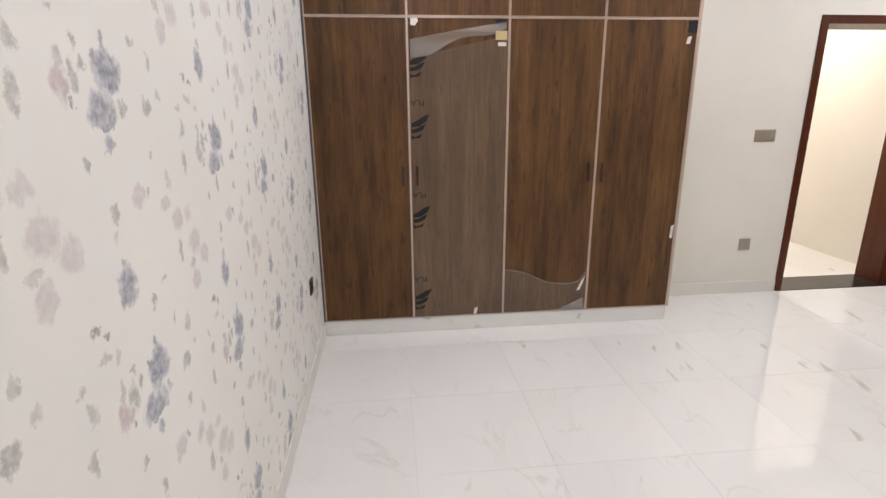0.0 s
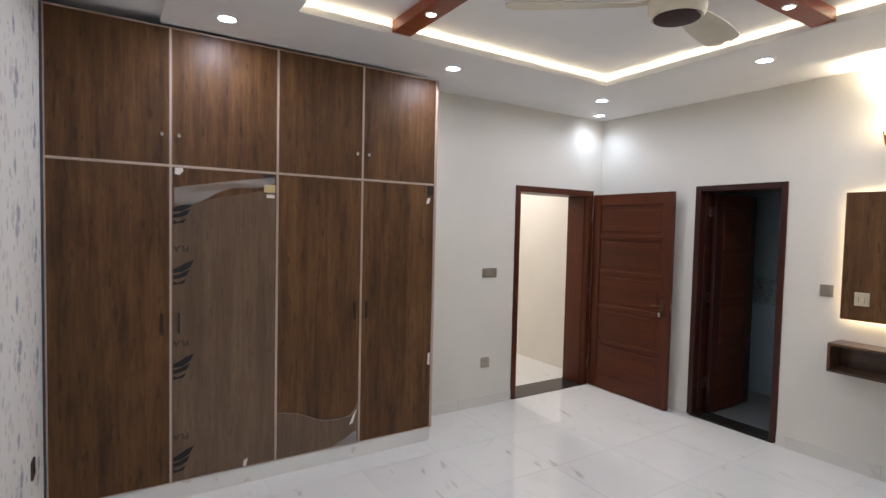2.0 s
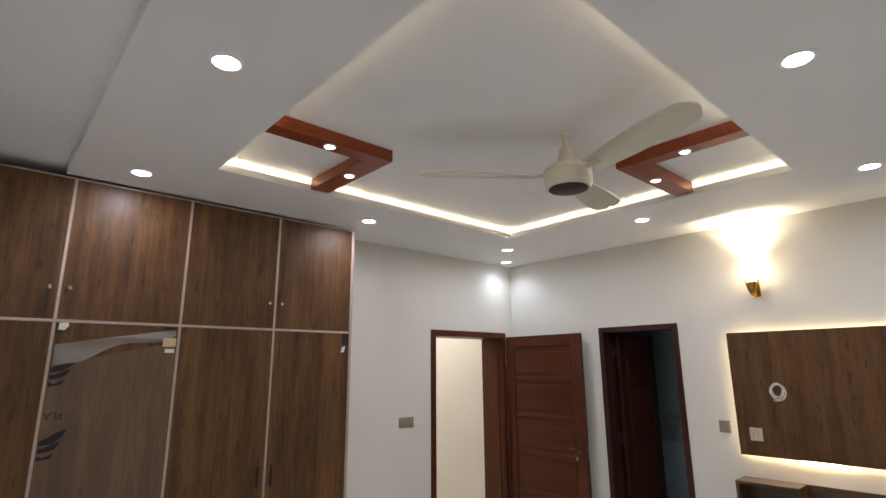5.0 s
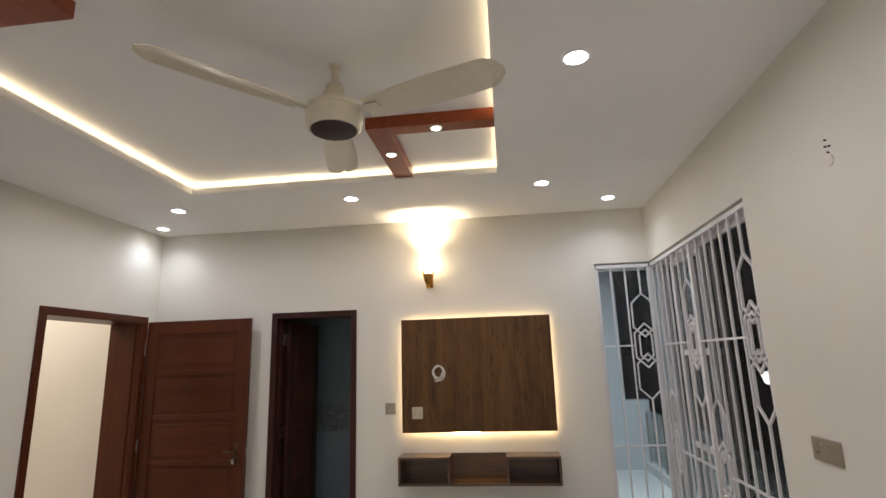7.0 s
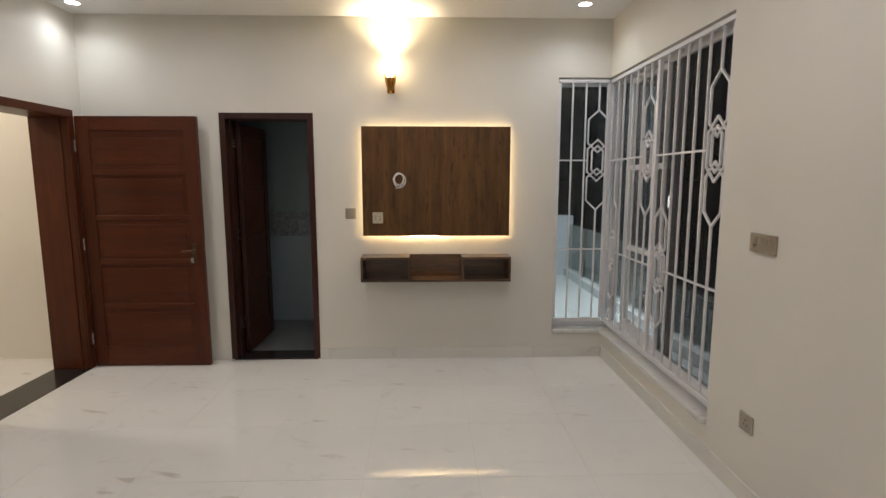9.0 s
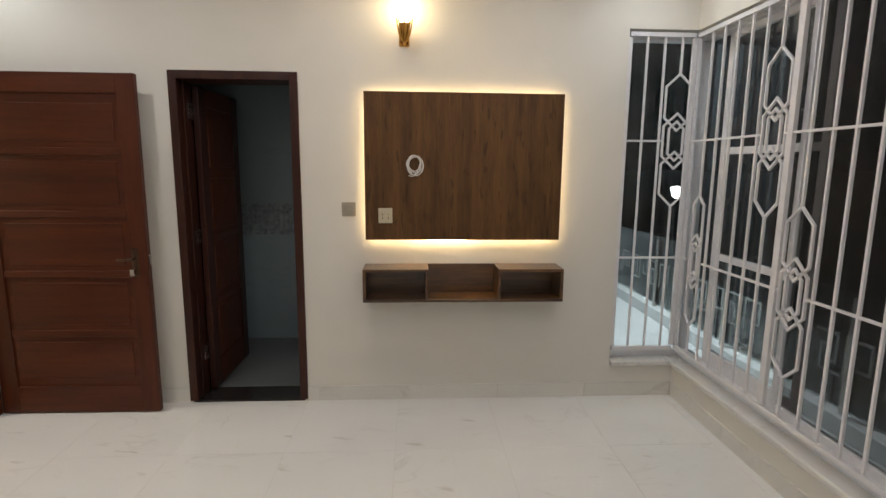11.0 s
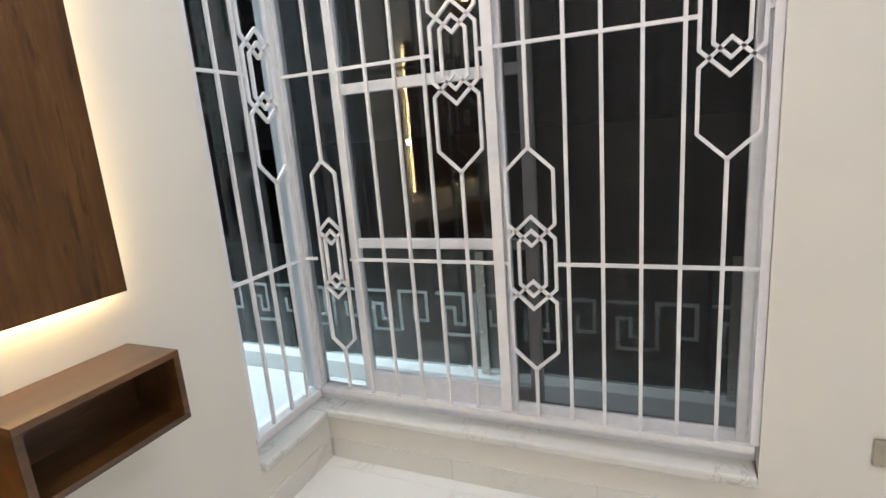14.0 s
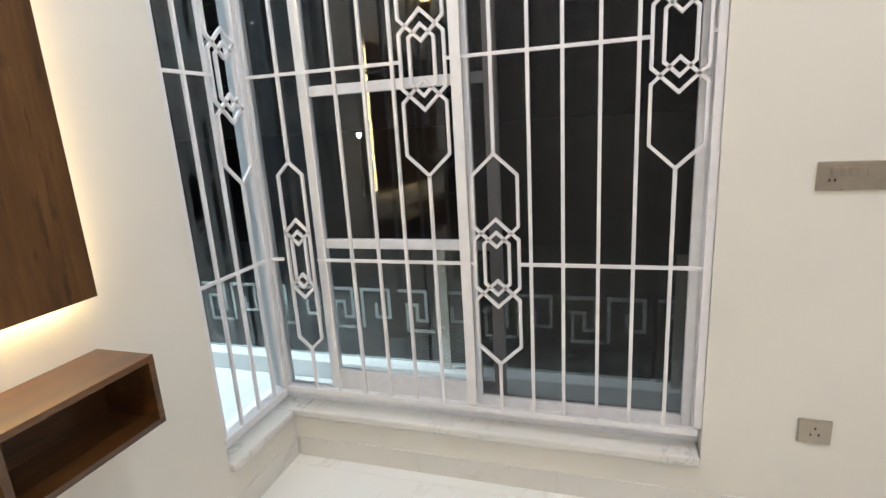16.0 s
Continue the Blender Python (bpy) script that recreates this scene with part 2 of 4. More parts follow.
GROUT = plain("grout", lin(210, 203, 192)[:3], 0.8)
SILL = marble_tile("grey_sill_marble", lin(216, 214, 208), lin(146, 146, 145), 0.2, 2.2, 0.8, 0.25)
GRANITE = plain("black_granite", lin(46, 42, 40)[:3], 0.18, 0, 0, 0.3, 60)
GRILLE = plain("white_enamel", lin(226, 224, 224)[:3], 0.35, 0, 0.2, 0.04)
ALU = plain("white_aluminium", lin(226, 226, 228)[:3], 0.4, 0, 0.1, 0.05)
TRIM = plain("brushed_trim", lin(196, 176, 160)[:3], 0.34, 0.5, 0, 0.03)
FILLER = plain("blue_grey_filler", lin(90, 95, 102)[:3], 0.4, 0.3, 0, 0.05)
BRONZE = plain("dull_bronze", lin(100, 78, 62)[:3], 0.32, 0.9, 0, 0.15)
BRASS = plain("polished_brass", lin(196, 150, 78)[:3], 0.2, 1.0, 0, 0.15)
CHROME = plain("satin_chrome", lin(190, 186, 180)[:3], 0.25, 1.0, 0, 0.08)
PLATE = plain("champagne_plate", lin(170, 161, 146)[:3], 0.3, 0.55, 0, 0.06)
PLATE_W = plain("ivory_plate", lin(192, 180, 154)[:3], 0.35, 0, 0.1, 0.05)
DARK = plain("dark_slot", lin(36, 32, 30)[:3], 0.5)
FAN = plain("cream_fan_enamel", lin(214, 206, 184)[:3], 0.3, 0, 0.3, 0.04)
FAN_EYE = plain("brown_fan_cap", lin(52, 34, 28)[:3], 0.35)
CABLE = plain("white_cable", lin(225, 222, 214)[:3], 0.45)
INK = plain("black_print", lin(16, 12, 11)[:3], 0.65)
TAPE = plain("white_tape", lin(226, 220, 208)[:3], 0.5)
KRAFT = plain("yellowed_label", lin(198, 178, 128)[:3], 0.5)
FILM = wood("filmed_laminate", lin(72, 54, 37), lin(97, 74, 52), lin(120, 95, 69), 2, 0.34, 0.25, 0.35, 1.2, 0.17, 0.7, 0.5)
CRUMPLE = film("crumpled_film", lin(215, 212, 205), 0.24, 0.1)
GLASS = pane("window_glass", (0.88, 0.93, 0.93))
RAIL_GLASS = pane("railing_glass", (0.80, 0.90, 0.88))
MESH = film("fly_screen_mesh", (0.012, 0.011, 0.010, 1), 0.40, 0.6)
FROST = film("frosted_band", lin(205, 212, 210), 0.34, 0.4)
BATH_FLOOR = marble_tile("bathroom_floor_tile", lin(118, 122, 120), lin(88, 92, 92), 0.3)
BATH_TILE = marble_tile("bathroom_tile", lin(152, 168, 172), lin(120, 134, 134), 0.15, 1.0, 0.25, 0.1)
BATH_BAND = plain("mosaic_band", lin(146, 156, 158)[:3], 0.2, 0, 0, 0.35, 30)
BALC_TILE = marble_tile("balcony_tile", lin(216, 219, 219), lin(175, 180, 180), 0.25)
# shade put into the paint, so the railing glass doesn't mirror a bright wall
UNLIT_WALL = paint("unlit_outside_wall", lin(96, 100, 104)[:3], 0.8, 0.1)
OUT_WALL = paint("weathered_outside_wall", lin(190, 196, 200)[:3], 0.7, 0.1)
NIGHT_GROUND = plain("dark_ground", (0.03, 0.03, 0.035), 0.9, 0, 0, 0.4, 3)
LED_COOL, LED_WARM = glow("cool_led", COOL, 16.0), glow("small_led", (1.0, 0.93, 0.82), 14.0)
COVE_LED, TV_LED, TV_LED_LOW = glow("cove_led", (1.0, 0.82, 0.53), COVE_E), glow("tv_led", (1.0, 0.75, 0.40), TV_E), glow("tv_led_low", (1.0, 0.76, 0.42), TV_E * 2.0)
# glow of the added heads that give the bright spots in the window
FAR_GLOW = glow("far_glow_white", (0.95, 0.97, 1.0), 4.0)
BULB = glow("lit_glass", WARM, 14.0)


# ---- mesh tools ----
def box(bm, x0, x1, y0, y1, z0, z1, bevel=0.0):
    x0, x1, y0, y1, z0, z1 = min(x0, x1), max(x0, x1), min(y0, y1), max(y0, y1), min(z0, z1), max(z0, z1)
    v = bmesh.ops.create_cube(bm, size=1)["verts"]
    bmesh.ops.scale(bm, vec=(x1 - x0, y1 - y0, z1 - z0), verts=v)
    bmesh.ops.translate(bm, vec=((x0 + x1) / 2, (y0 + y1) / 2, (z0 + z1) / 2), verts=v)
    if bevel:
        e = list({e for q in v for e in q.link_edges})
        bmesh.ops.bevel(bm, geom=e, offset=bevel, segments=2, profile=0.5, affect="EDGES")
    return bm


def boxes(*rows, bevel=0.0):
    bm = bmesh.new()
    for r in rows:
        box(bm, *r, bevel=bevel)
    return bm


def ring(bm, inner, outer, z0, z1):
    (ax0, ax1, ay0, ay1), (bx0, bx1, by0, by1) = inner, outer
    box(bm, bx0, bx1, by0, ay0, z0, z1)
    box(bm, bx0, bx1, ay1, by1, z0, z1)
    box(bm, bx0, ax0, ay0, ay1, z0, z1)
    box(bm, ax1, bx1, ay0, ay1, z0, z1)
    return bm


def lathe(profile, at=(0, 0, 0), seg=40, caps=True):
    """A turned body round a vertical axis from (radius, height) pairs."""
    bm = bmesh.new()
    loops = [[bm.verts.new((at[0] + r * math.cos(2 * math.pi * i / seg), at[1] + r * math.sin(2 * math.pi * i / seg), at[2] + h)) for i in range(seg)] for r, h in profile]
    for a, b in zip(loops, loops[1:]):
        for i in range(seg):
            bm.faces.new((a[i], a[(i + 1) % seg], b[(i + 1) % seg], b[i]))
    if caps:
        bm.faces.new(loops[0][::-1])
        bm.faces.new(loops[-1])
    bmesh.ops.recalc_face_normals(bm, faces=bm.faces)
    return bm


def tube(points, r, closed=False, seg=8):
    """A round bar along a line of points."""
    bm = bmesh.new()
    pts = [Vector(p) for p in points]
    loops, n = [], len(pts)
    for i, p in enumerate(pts):
        a = pts[(i - 1) % n] if closed or i else p
        b = pts[(i + 1) % n] if closed or i < n - 1 else p
        d = (b - a).normalized()
        s = d.cross(Vector((0, 0, 1)) if abs(d.z) < 0.9 else Vector((1, 0, 0))).normalized()
        w = d.cross(s)
        loops.append([bm.verts.new(p + r * (math.cos(2 * math.pi * j / seg) * s + math.sin(2 * math.pi * j / seg) * w)) for j in range(seg)])
    pairs = list(zip(loops, loops[1:])) + ([(loops[-1], loops[0])] if closed else [])
    for a, b in pairs:
        for j in range(seg):
            bm.faces.new((a[j], a[(j + 1) % seg], b[(j + 1) % seg], b[j]))
    if not closed:
        bm.faces.new(loops[0][::-1]), bm.faces.new(loops[-1])
    bmesh.ops.recalc_face_normals(bm, faces=bm.faces)
    return bm


def flat_bar(bm, pts, place, w, d, closed=False):
    """Square-section bar along a 2D line, mitred at its bends; place(u, v, depth) gives the spot in the room."""
    pts = [Vector(p) for p in pts]
    n, loops = len(pts), []
    for i, p in enumerate(pts):
        a = pts[i - 1] if closed or i else None
        b = pts[(i + 1) % n] if closed or i < n - 1 else None
        t0 = (p - a).normalized() if a is not None else (b - p).normalized()
        t1 = (b - p).normalized() if b is not None else t0
        n0, n1 = Vector((-t0.y, t0.x)), Vector((-t1.y, t1.x))
        m = (n0 + n1).normalized()
        s = m * (w / 2 / max(0.3, m.dot(n0)))
        loops.append([bm.verts.new(place(*c, k)) for c, k in ((p - s, -d / 2), (p + s, -d / 2), (p + s, d / 2), (p - s, d / 2))])
    for a, b in list(zip(loops, loops[1:])) + ([(loops[-1], loops[0])] if closed else []):
        for k in range(4):
            bm.faces.new((a[k], a[(k + 1) % 4], b[(k + 1) % 4], b[k]))
    if not closed:
        bm.faces.new(loops[0][::-1]), bm.faces.new(loops[-1])
    return bm


def finish(name, bm, material, smooth=False):
    bmesh.ops.recalc_face_normals(bm, faces=bm.faces)
    me = bpy.data.meshes.new(name)
    bm.to_mesh(me)
    bm.free()
    me.materials.append(material)
    if smooth:
        me.shade_smooth()
        me.set_sharp_from_angle(angle=radians(35))
    return me


def thing(name, at, label, category, group="", kind=""):
    ob = new(name)
    ob.empty_display_size = 0.1
    ob.matrix_world = Matrix.Translation(at)
    return tagged(ob, label, category, group, kind)


def part(name, bm, material, parent, label="", smooth=False):
    ob = new(name, finish(name, bm, material, smooth))
    ob.parent = parent
    ob.matrix_parent_inverse = (parent.matrix_basis if parent.type == "EMPTY" else Matrix()).inverted()
    if label:
        ob["label"] = label
    return ob


def structure(name, bm, material, label, category):
    return tagged(new(name, finish(name, bm, material)), label, category, kind="structure")


def single(name, bm, material, label, category, group="", smooth=False):
    return tagged(new(name, finish(name, bm, material, smooth)), label, category, group)

# ---- the room ----
XW, XE, YS, YN, ZC, ZP, ZT = -0.098, 4.763, -0.415, 3.978, 2.90, 2.85, 2.928
DX0, DX1, DZ = 3.543, 4.637, 2.13          # bedroom door, outside of its frame
BY0, BY1 = 2.090, 2.863                    # bathroom door, outside of its frame
WX0, WY1, WZ0, WZ1 = 3.005, 0.03, 0.23, 2.43  # corner window
T, TN = 0.2, 0.29

structure("floor", boxes((XW - T, XE + T, YS - T, YN + TN, -0.15, -0.0012)), GROUT, "pale grout bed under the polished tiles", "floor")
structure("wall_west", boxes((XW - T, XW, YS - T, YN + TN, -0.0025, 3.1)), PAPER, "cream wallpaper with blue and mauve flowers", "wall")
structure("wall_north", boxes((XW, DX0 + 0.02, YN, YN + TN, -0.0025, ZT), (DX1 - 0.02, XE, YN, YN + TN, -0.0025, ZT), (DX0 + 0.02, DX1 - 0.02, YN, YN + TN, DZ - 0.02, ZT)), WALL,
          "white painted wall with a doorway", "wall")
structure("wall_east", boxes((XE, XE + T, YS - T, WY1, -0.0025, WZ0 - 0.013), (XE, XE + T, YS - T, WY1, WZ1, ZT), (XE, XE + T, WY1, BY0 + 0.02, -0.0025, ZT),
                             (XE, XE + T, BY0 + 0.02, BY1 - 0.02, DZ - 0.02, ZT), (XE, XE + T, BY1 - 0.02, YN + TN, -0.0025, ZT)), WALL, "white painted wall with door and corner window", "wall")
structure("wall_south", boxes((XW, WX0, YS - T, YS, -0.0025, ZT), (WX0, XE, YS - T, YS, -0.0025, WZ0 - 0.013), (WX0, XE, YS - T, YS, WZ1, ZT)), WALL, "white painted wall with a wide corner window", "wall")

REC, PAN = (1.08, 3.532, 0.80, 2.905), (0.46, 4.19, 0.19, 3.526)
LIP = 0.042  # height of the recess's lip
COVE = (REC[0] - 0.045, REC[1] + 0.045, REC[2] - 0.045, REC[3] + 0.045)
bm = boxes((XW - T, XE + T, YS - T, YN + TN, ZT, 3.1))
ring(bm, COVE, (XW, XE, YS, YN), ZC, ZT)
ring(bm, COVE, PAN, ZP + LIP, ZC)
ring(bm, REC, PAN, ZP, ZP + LIP)
structure("ceiling", bm, CEIL, "white stepped plaster ceiling with a lit recess", "ceiling")

# marble sill round the window corner
bm = boxes((WX0 + 0.004, XE + 0.16, YS - 0.16, YS + 0.03, WZ0 - 0.012, WZ0 + 0.028), (XE - 0.03, XE + 0.16, YS + 0.03, WY1 - 0.004, WZ0 - 0.012, WZ0 + 0.028), bevel=0.010)
structure("window_sill", bm, SILL, "grey veined marble sill round the corner", "window sill")

# black stone thresholds
structure("threshold_north", boxes((DX0 + 0.02, DX1 - 0.02, YN - 0.01, YN + TN + 0.01, -0.02, 0.004), bevel=0.002), GRANITE, "polished black granite threshold", "threshold")
structure("threshold_bath", boxes((XE - 0.005, XE + T + 0.01, BY0 + 0.02, BY1 - 0.02, -0.02, 0.012), bevel=0.002), GRANITE, "black granite bathroom threshold", "threshold")

# ---- corridor behind the bedroom door ----
HX, HY = 4.85, 6.6
structure("corridor_floor", boxes((2.2, HX + T, YN + TN, HY, -0.15, 0.0)), TILE, "white polished corridor floor", "floor")
structure("corridor_wall_east", boxes((HX, HX + T, YN + TN, HY, 0.0, 3.0)), CREAM, "cream painted corridor wall", "wall")
structure("corridor_wall_north", boxes((2.2, HX, HY - 0.1, HY, 0.0, 3.0)), CREAM, "cream painted corridor wall", "wall")
structure("corridor_wall_west", boxes((2.1, 2.2, YN + TN, HY, -0.1, 3.0)), CREAM, "cream painted corridor wall", "wall")
structure("corridor_ceiling", boxes((2.1, HX + T, YN + TN, HY, 3.0, 3.1)), CEIL, "white corridor ceiling", "ceiling")

# ---- bathroom ----
QX, QY0, QY1 = 6.06, 1.75, 3.35
structure("bathroom_floor", boxes((XE + T, QX, QY0, QY1, -0.1, 0.0)), BATH_FLOOR, "grey bathroom floor tiles", "floor")
bm = boxes((XE + T, QX + 0.1, QY0 - 0.1, QY0, -0.1, 2.7), (XE + T, QX + 0.1, QY1, QY1 + 0.1, -0.1, 2.7), (QX, QX + 0.1, QY0, QY1, -0.1, 2.7))
bath_wall = structure("bathroom_wall", bm, BATH_TILE, "grey-green tiled bathroom walls", "wall")
structure("bathroom_ceiling", boxes((XE + T, QX + 0.1, QY0 - 0.1, QY1 + 0.1, 2.7, 2.8)), CEIL, "white bathroom ceiling", "ceiling")
for i in range(40):
    y = QY0 + 0.02 + i * 0.04
    part("mosaic_strip", boxes((QX - 0.006, QX, y, y + 0.036, 0.96, 1.235 - 0.006 * (i % 2))), BATH_BAND, bath_wall)

# ---- balcony and night outside ----
BX, BY, BZ = 8.9, -1.18, -0.03
structure("balcony_floor", boxes((0.5, BX, BY - 0.14, YS - T, -0.25, BZ), (XE + T, BX, YS - T, 0.3, -0.25, BZ)), BALC_TILE, "white tiled balcony floor", "balcony")
structure("balcony_curb", boxes((0.5, BX, BY - 0.14, BY, BZ, 0.09), bevel=0.008), BALC_TILE, "white low kerb under the railing", "kerb")
# this wall's darkness is in its colour, in place of shade
structure("balcony_wall_north", boxes((XE + T, BX, 0.3, 0.45, -0.25, 3.1)), UNLIT_WALL, "outside wall of the house, coloured dark as if unlit", "wall")
structure("balcony_wall_east", boxes((BX, BX + 0.25, BY - 0.14, 0.45, -0.25, 0.98), (BX + 0.03, BX + 0.25, -0.98, 0.45, 0.98, 3.1)), OUT_WALL, "pale balcony end wall with taller pier", "wall")
structure("balcony_slab", boxes((0.5, BX + 0.25, BY - 0.14, YS - T, 3.1, 3.25), (XE + T, BX + 0.25, YS - T, 0.45, 3.1, 3.25)), OUT_WALL, "pale concrete slab over the balcony", "ceiling")
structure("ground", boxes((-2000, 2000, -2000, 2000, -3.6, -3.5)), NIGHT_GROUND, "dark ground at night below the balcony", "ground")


def baseboard(name, spans):
    """Skirting of cut floor tiles; each span: axis, fixed face, from, to, side."""
    top = structure(name, boxes(*[((a, b, f, f + s * 0.003, 0.0, 0.098) if ax == "x" else (f, f + s * 0.003, a, b, 0.0, 0.098)) for ax, f, a, b, s in spans]), GROUT, "cream skirting along the wall foot", "baseboard")
    for ax, f, a, b, s in spans:
        p = a
        while p < b - 0.02:
            q = min(p + 0.605, b)
            row = (p + 0.001, q - 0.001, f, f + s * 0.008, 0.0005, 0.10) if ax == "x" else (f, f + s * 0.008, p + 0.001, q - 0.001, 0.0005, 0.10)
            part("skirting_tile", boxes(row), SKIRT, top)
            p = q


baseboard("baseboard_north", [("x", YN, 2.31, DX0, -1)])
baseboard("baseboard_east", [("y", XE, YS + 0.01, BY0, -1), ("y", XE, BY1, YN, -1)])
baseboard("baseboard_south", [("x", YS, XW, XE - 0.01, 1)])
baseboard("baseboard_west", [("y", XW, YS + 0.01, 3.49, 1)])


# ---- doors ----
def door_leaf(parent, place, width, height, thick, material, rails):
    """Framed leaf with sunk horizontal panels; place(u, d, z): u along the leaf, d through it."""
    def blk(name, u0, u1, z0, z1, d0, d1, mat, bevel=0.004):
        bm = bmesh.new()
        box(bm, u0, u1, d0, d1, z0, z1, bevel)
        for v in bm.verts:
            v.co = place(*v.co)
        return part(name, bm, mat, parent)
    st = 0.105
    blk("stile", 0, st, 0.008, height, 0, thick, material)
    blk("stile", width - st, width, 0.008, height, 0, thick, material)
    zs = [0.008] + rails + [height]
    blk("rail", st, width - st, 0.008, rails[0], 0.001, thick - 0.001, RAIL_WOOD)
    blk("rail", st, width - st, rails[-1], height, 0.001, thick - 0.001, RAIL_WOOD)
    for a, b in zip(rails, rails[1:]):
        blk("panel", st, width - st, a, b, 0.012, thick - 0.012, RAIL_WOOD, 0.0)
        blk("raised_field", st + 0.035, width - st - 0.035, a + 0.055, b - 0.055, 0.0075, thick - 0.0075, RAIL_WOOD, 0.004)
    for z in rails[1:-1]:
        blk("rail", st, width - st, z - 0.022, z + 0.022, 0.001, thick - 0.001, RAIL_WOOD, 0.005)


door = thing("door_1", (4.60, YN, 0), "open mahogany panelled bedroom door beside the wall", "door", kind="structure")
# frame: two jambs and a head through the wall, with a rebate
FD = (YN - 0.012, YN + TN + 0.012)
part("jamb", boxes((DX0, DX0 + 0.06, *FD, 0.004, DZ), (DX0 + 0.06, DX0 + 0.075, YN + 0.05, FD[1] - 0.01, 0.004, DZ - 0.06), bevel=0.003), DOOR_WOOD, door, "mahogany door jamb")
part("reveal_lining", boxes((DX1 - 0.064, DX1 - 0.0605, YN + 0.004, YN + 0.049, 0.004, DZ - 0.06)), DOOR_WOOD, door, "red-brown jamb lining")
part("jamb", boxes((DX1 - 0.06, DX1, *FD, 0.004, DZ), (DX1 - 0.075, DX1 - 0.06, YN + 0.05, FD[1] - 0.01, 0.004, DZ - 0.06), bevel=0.003), DOOR_WOOD, door, "mahogany door jamb")
part("head", boxes((DX0 + 0.06, DX1 - 0.06, *FD, DZ - 0.06, DZ), bevel=0.003), DOOR_WOOD, door, "mahogany door head")
door_leaf(door, lambda u, d, z: Vector((4.632 + d - 0.010 * u, YN - 0.018 - u, z)), 0.965, 2.085, 0.04, DOOR_WOOD, [0.18, 0.525, 0.90, 1.266, 1.638, 1.97])


def lever(parent, x, y, z, s, ax):
    """Lever handle on a back plate with a key below; s: the side it faces, ax: the way the lever points."""
    part("back_plate", boxes((x, x + s * 0.006, y - 0.02, y + 0.02, z - 0.11, z + 0.06), bevel=0.002), BRONZE, parent, "dull bronze lock plate")
    part("lever", tube([(x, y, z), (x + s * 0.05, y, z), (x + s * 0.055, y + ax * 0.02, z), (x + s * 0.05, y + ax * 0.085, z - 0.004)], 0.008), BRONZE, parent, "dull bronze lever handle", True)
    part("key", boxes((x + s * 0.006, x + s * 0.03, y - 0.002, y + 0.002, z - 0.085, z - 0.065), (x + s * 0.03, x + s * 0.05, y - 0.012, y + 0.012, z - 0.1, z - 0.06)), CHROME, parent, "steel key in the lock")


lever(door, 4.632 - 0.009, 3.07, 1.0, -1, 1)
part("latch", boxes((4.635, 4.655, 3.003, 2.990, 0.96, 1.02)), CHROME, door, "steel latch plate")
for z in (0.25, 1.05, 1.85):
    part("hinge", tube([(4.628, YN - 0.012, z - 0.05), (4.628, YN - 0.012, z + 0.05)], 0.008), CHROME, door, "steel butt hinge")

bath = thing("door_2", (XE, BY1 - 0.06, 0), "dark bathroom door standing open inward", "door", kind="structure")
GD = (XE - 0.012, XE + T + 0.012)
part("jamb", boxes((*GD, BY0, BY0 + 0.05, 0.012, DZ), (XE + 0.06, GD[1] - 0.05, BY0 + 0.05, BY0 + 0.062, 0.012, DZ - 0.05), bevel=0.003), FRAME_WOOD, bath, "dark stained door jamb")
part("jamb", boxes((*GD, BY1 - 0.05, BY1, 0.012, DZ), (XE + 0.06, GD[1] - 0.05, BY1 - 0.062, BY1 - 0.05, 0.012, DZ - 0.05), bevel=0.003), FRAME_WOOD, bath, "dark stained door jamb")
part("head", boxes((*GD, BY0 + 0.05, BY1 - 0.05, DZ - 0.05, DZ), bevel=0.003), FRAME_WOOD, bath, "dark stained door head")
ang = radians(-1)
door_leaf(bath, lambda u, d, z: Vector((XE + 0.17 + u * math.cos(ang) + d * math.sin(ang), BY1 - 0.066 + u * math.sin(ang) - d * math.cos(ang), z + 0.012)), 0.68, 2.055, 0.04, FRAME_WOOD, [0.2, 0.62, 1.05, 1.48, 1.93])
for z in (0.3, 1.1, 1.9):
    part("hinge", boxes((XE + 0.11, XE + 0.165, BY1 - 0.067, BY1 - 0.062, z - 0.05, z + 0.05)), CHROME, bath, "steel hinge leaf")


# ---- window, grille and railing ----
def motif(zc, half=0.086):
    """Linked hexagons of the grille as closed lines about their middle: (part name, points)."""
    def hexa(w, top, side_top, side_bot, bot):
        return [(0, top), (w, side_top), (w, side_bot), (0, bot), (-w, side_bot), (-w, side_top)]
    k = half * 0.93
    out = [("hexagon", hexa(half, 0.4225, 0.4225 - k, 0.068 + k, 0.068)), ("hexagon", hexa(half, 0.176, 0.176 - k, k - 0.176, -0.176)),
           ("hexagon", hexa(half * 0.56, 0.125, 0.125 - 0.56 * k, 0.56 * k - 0.125, -0.125)), ("hexagon", hexa(half, -0.068, -0.068 - k, k - 0.4225, -0.4225))]
    return [(n, [(u, v + zc) for u, v in p]) for n, p in out]


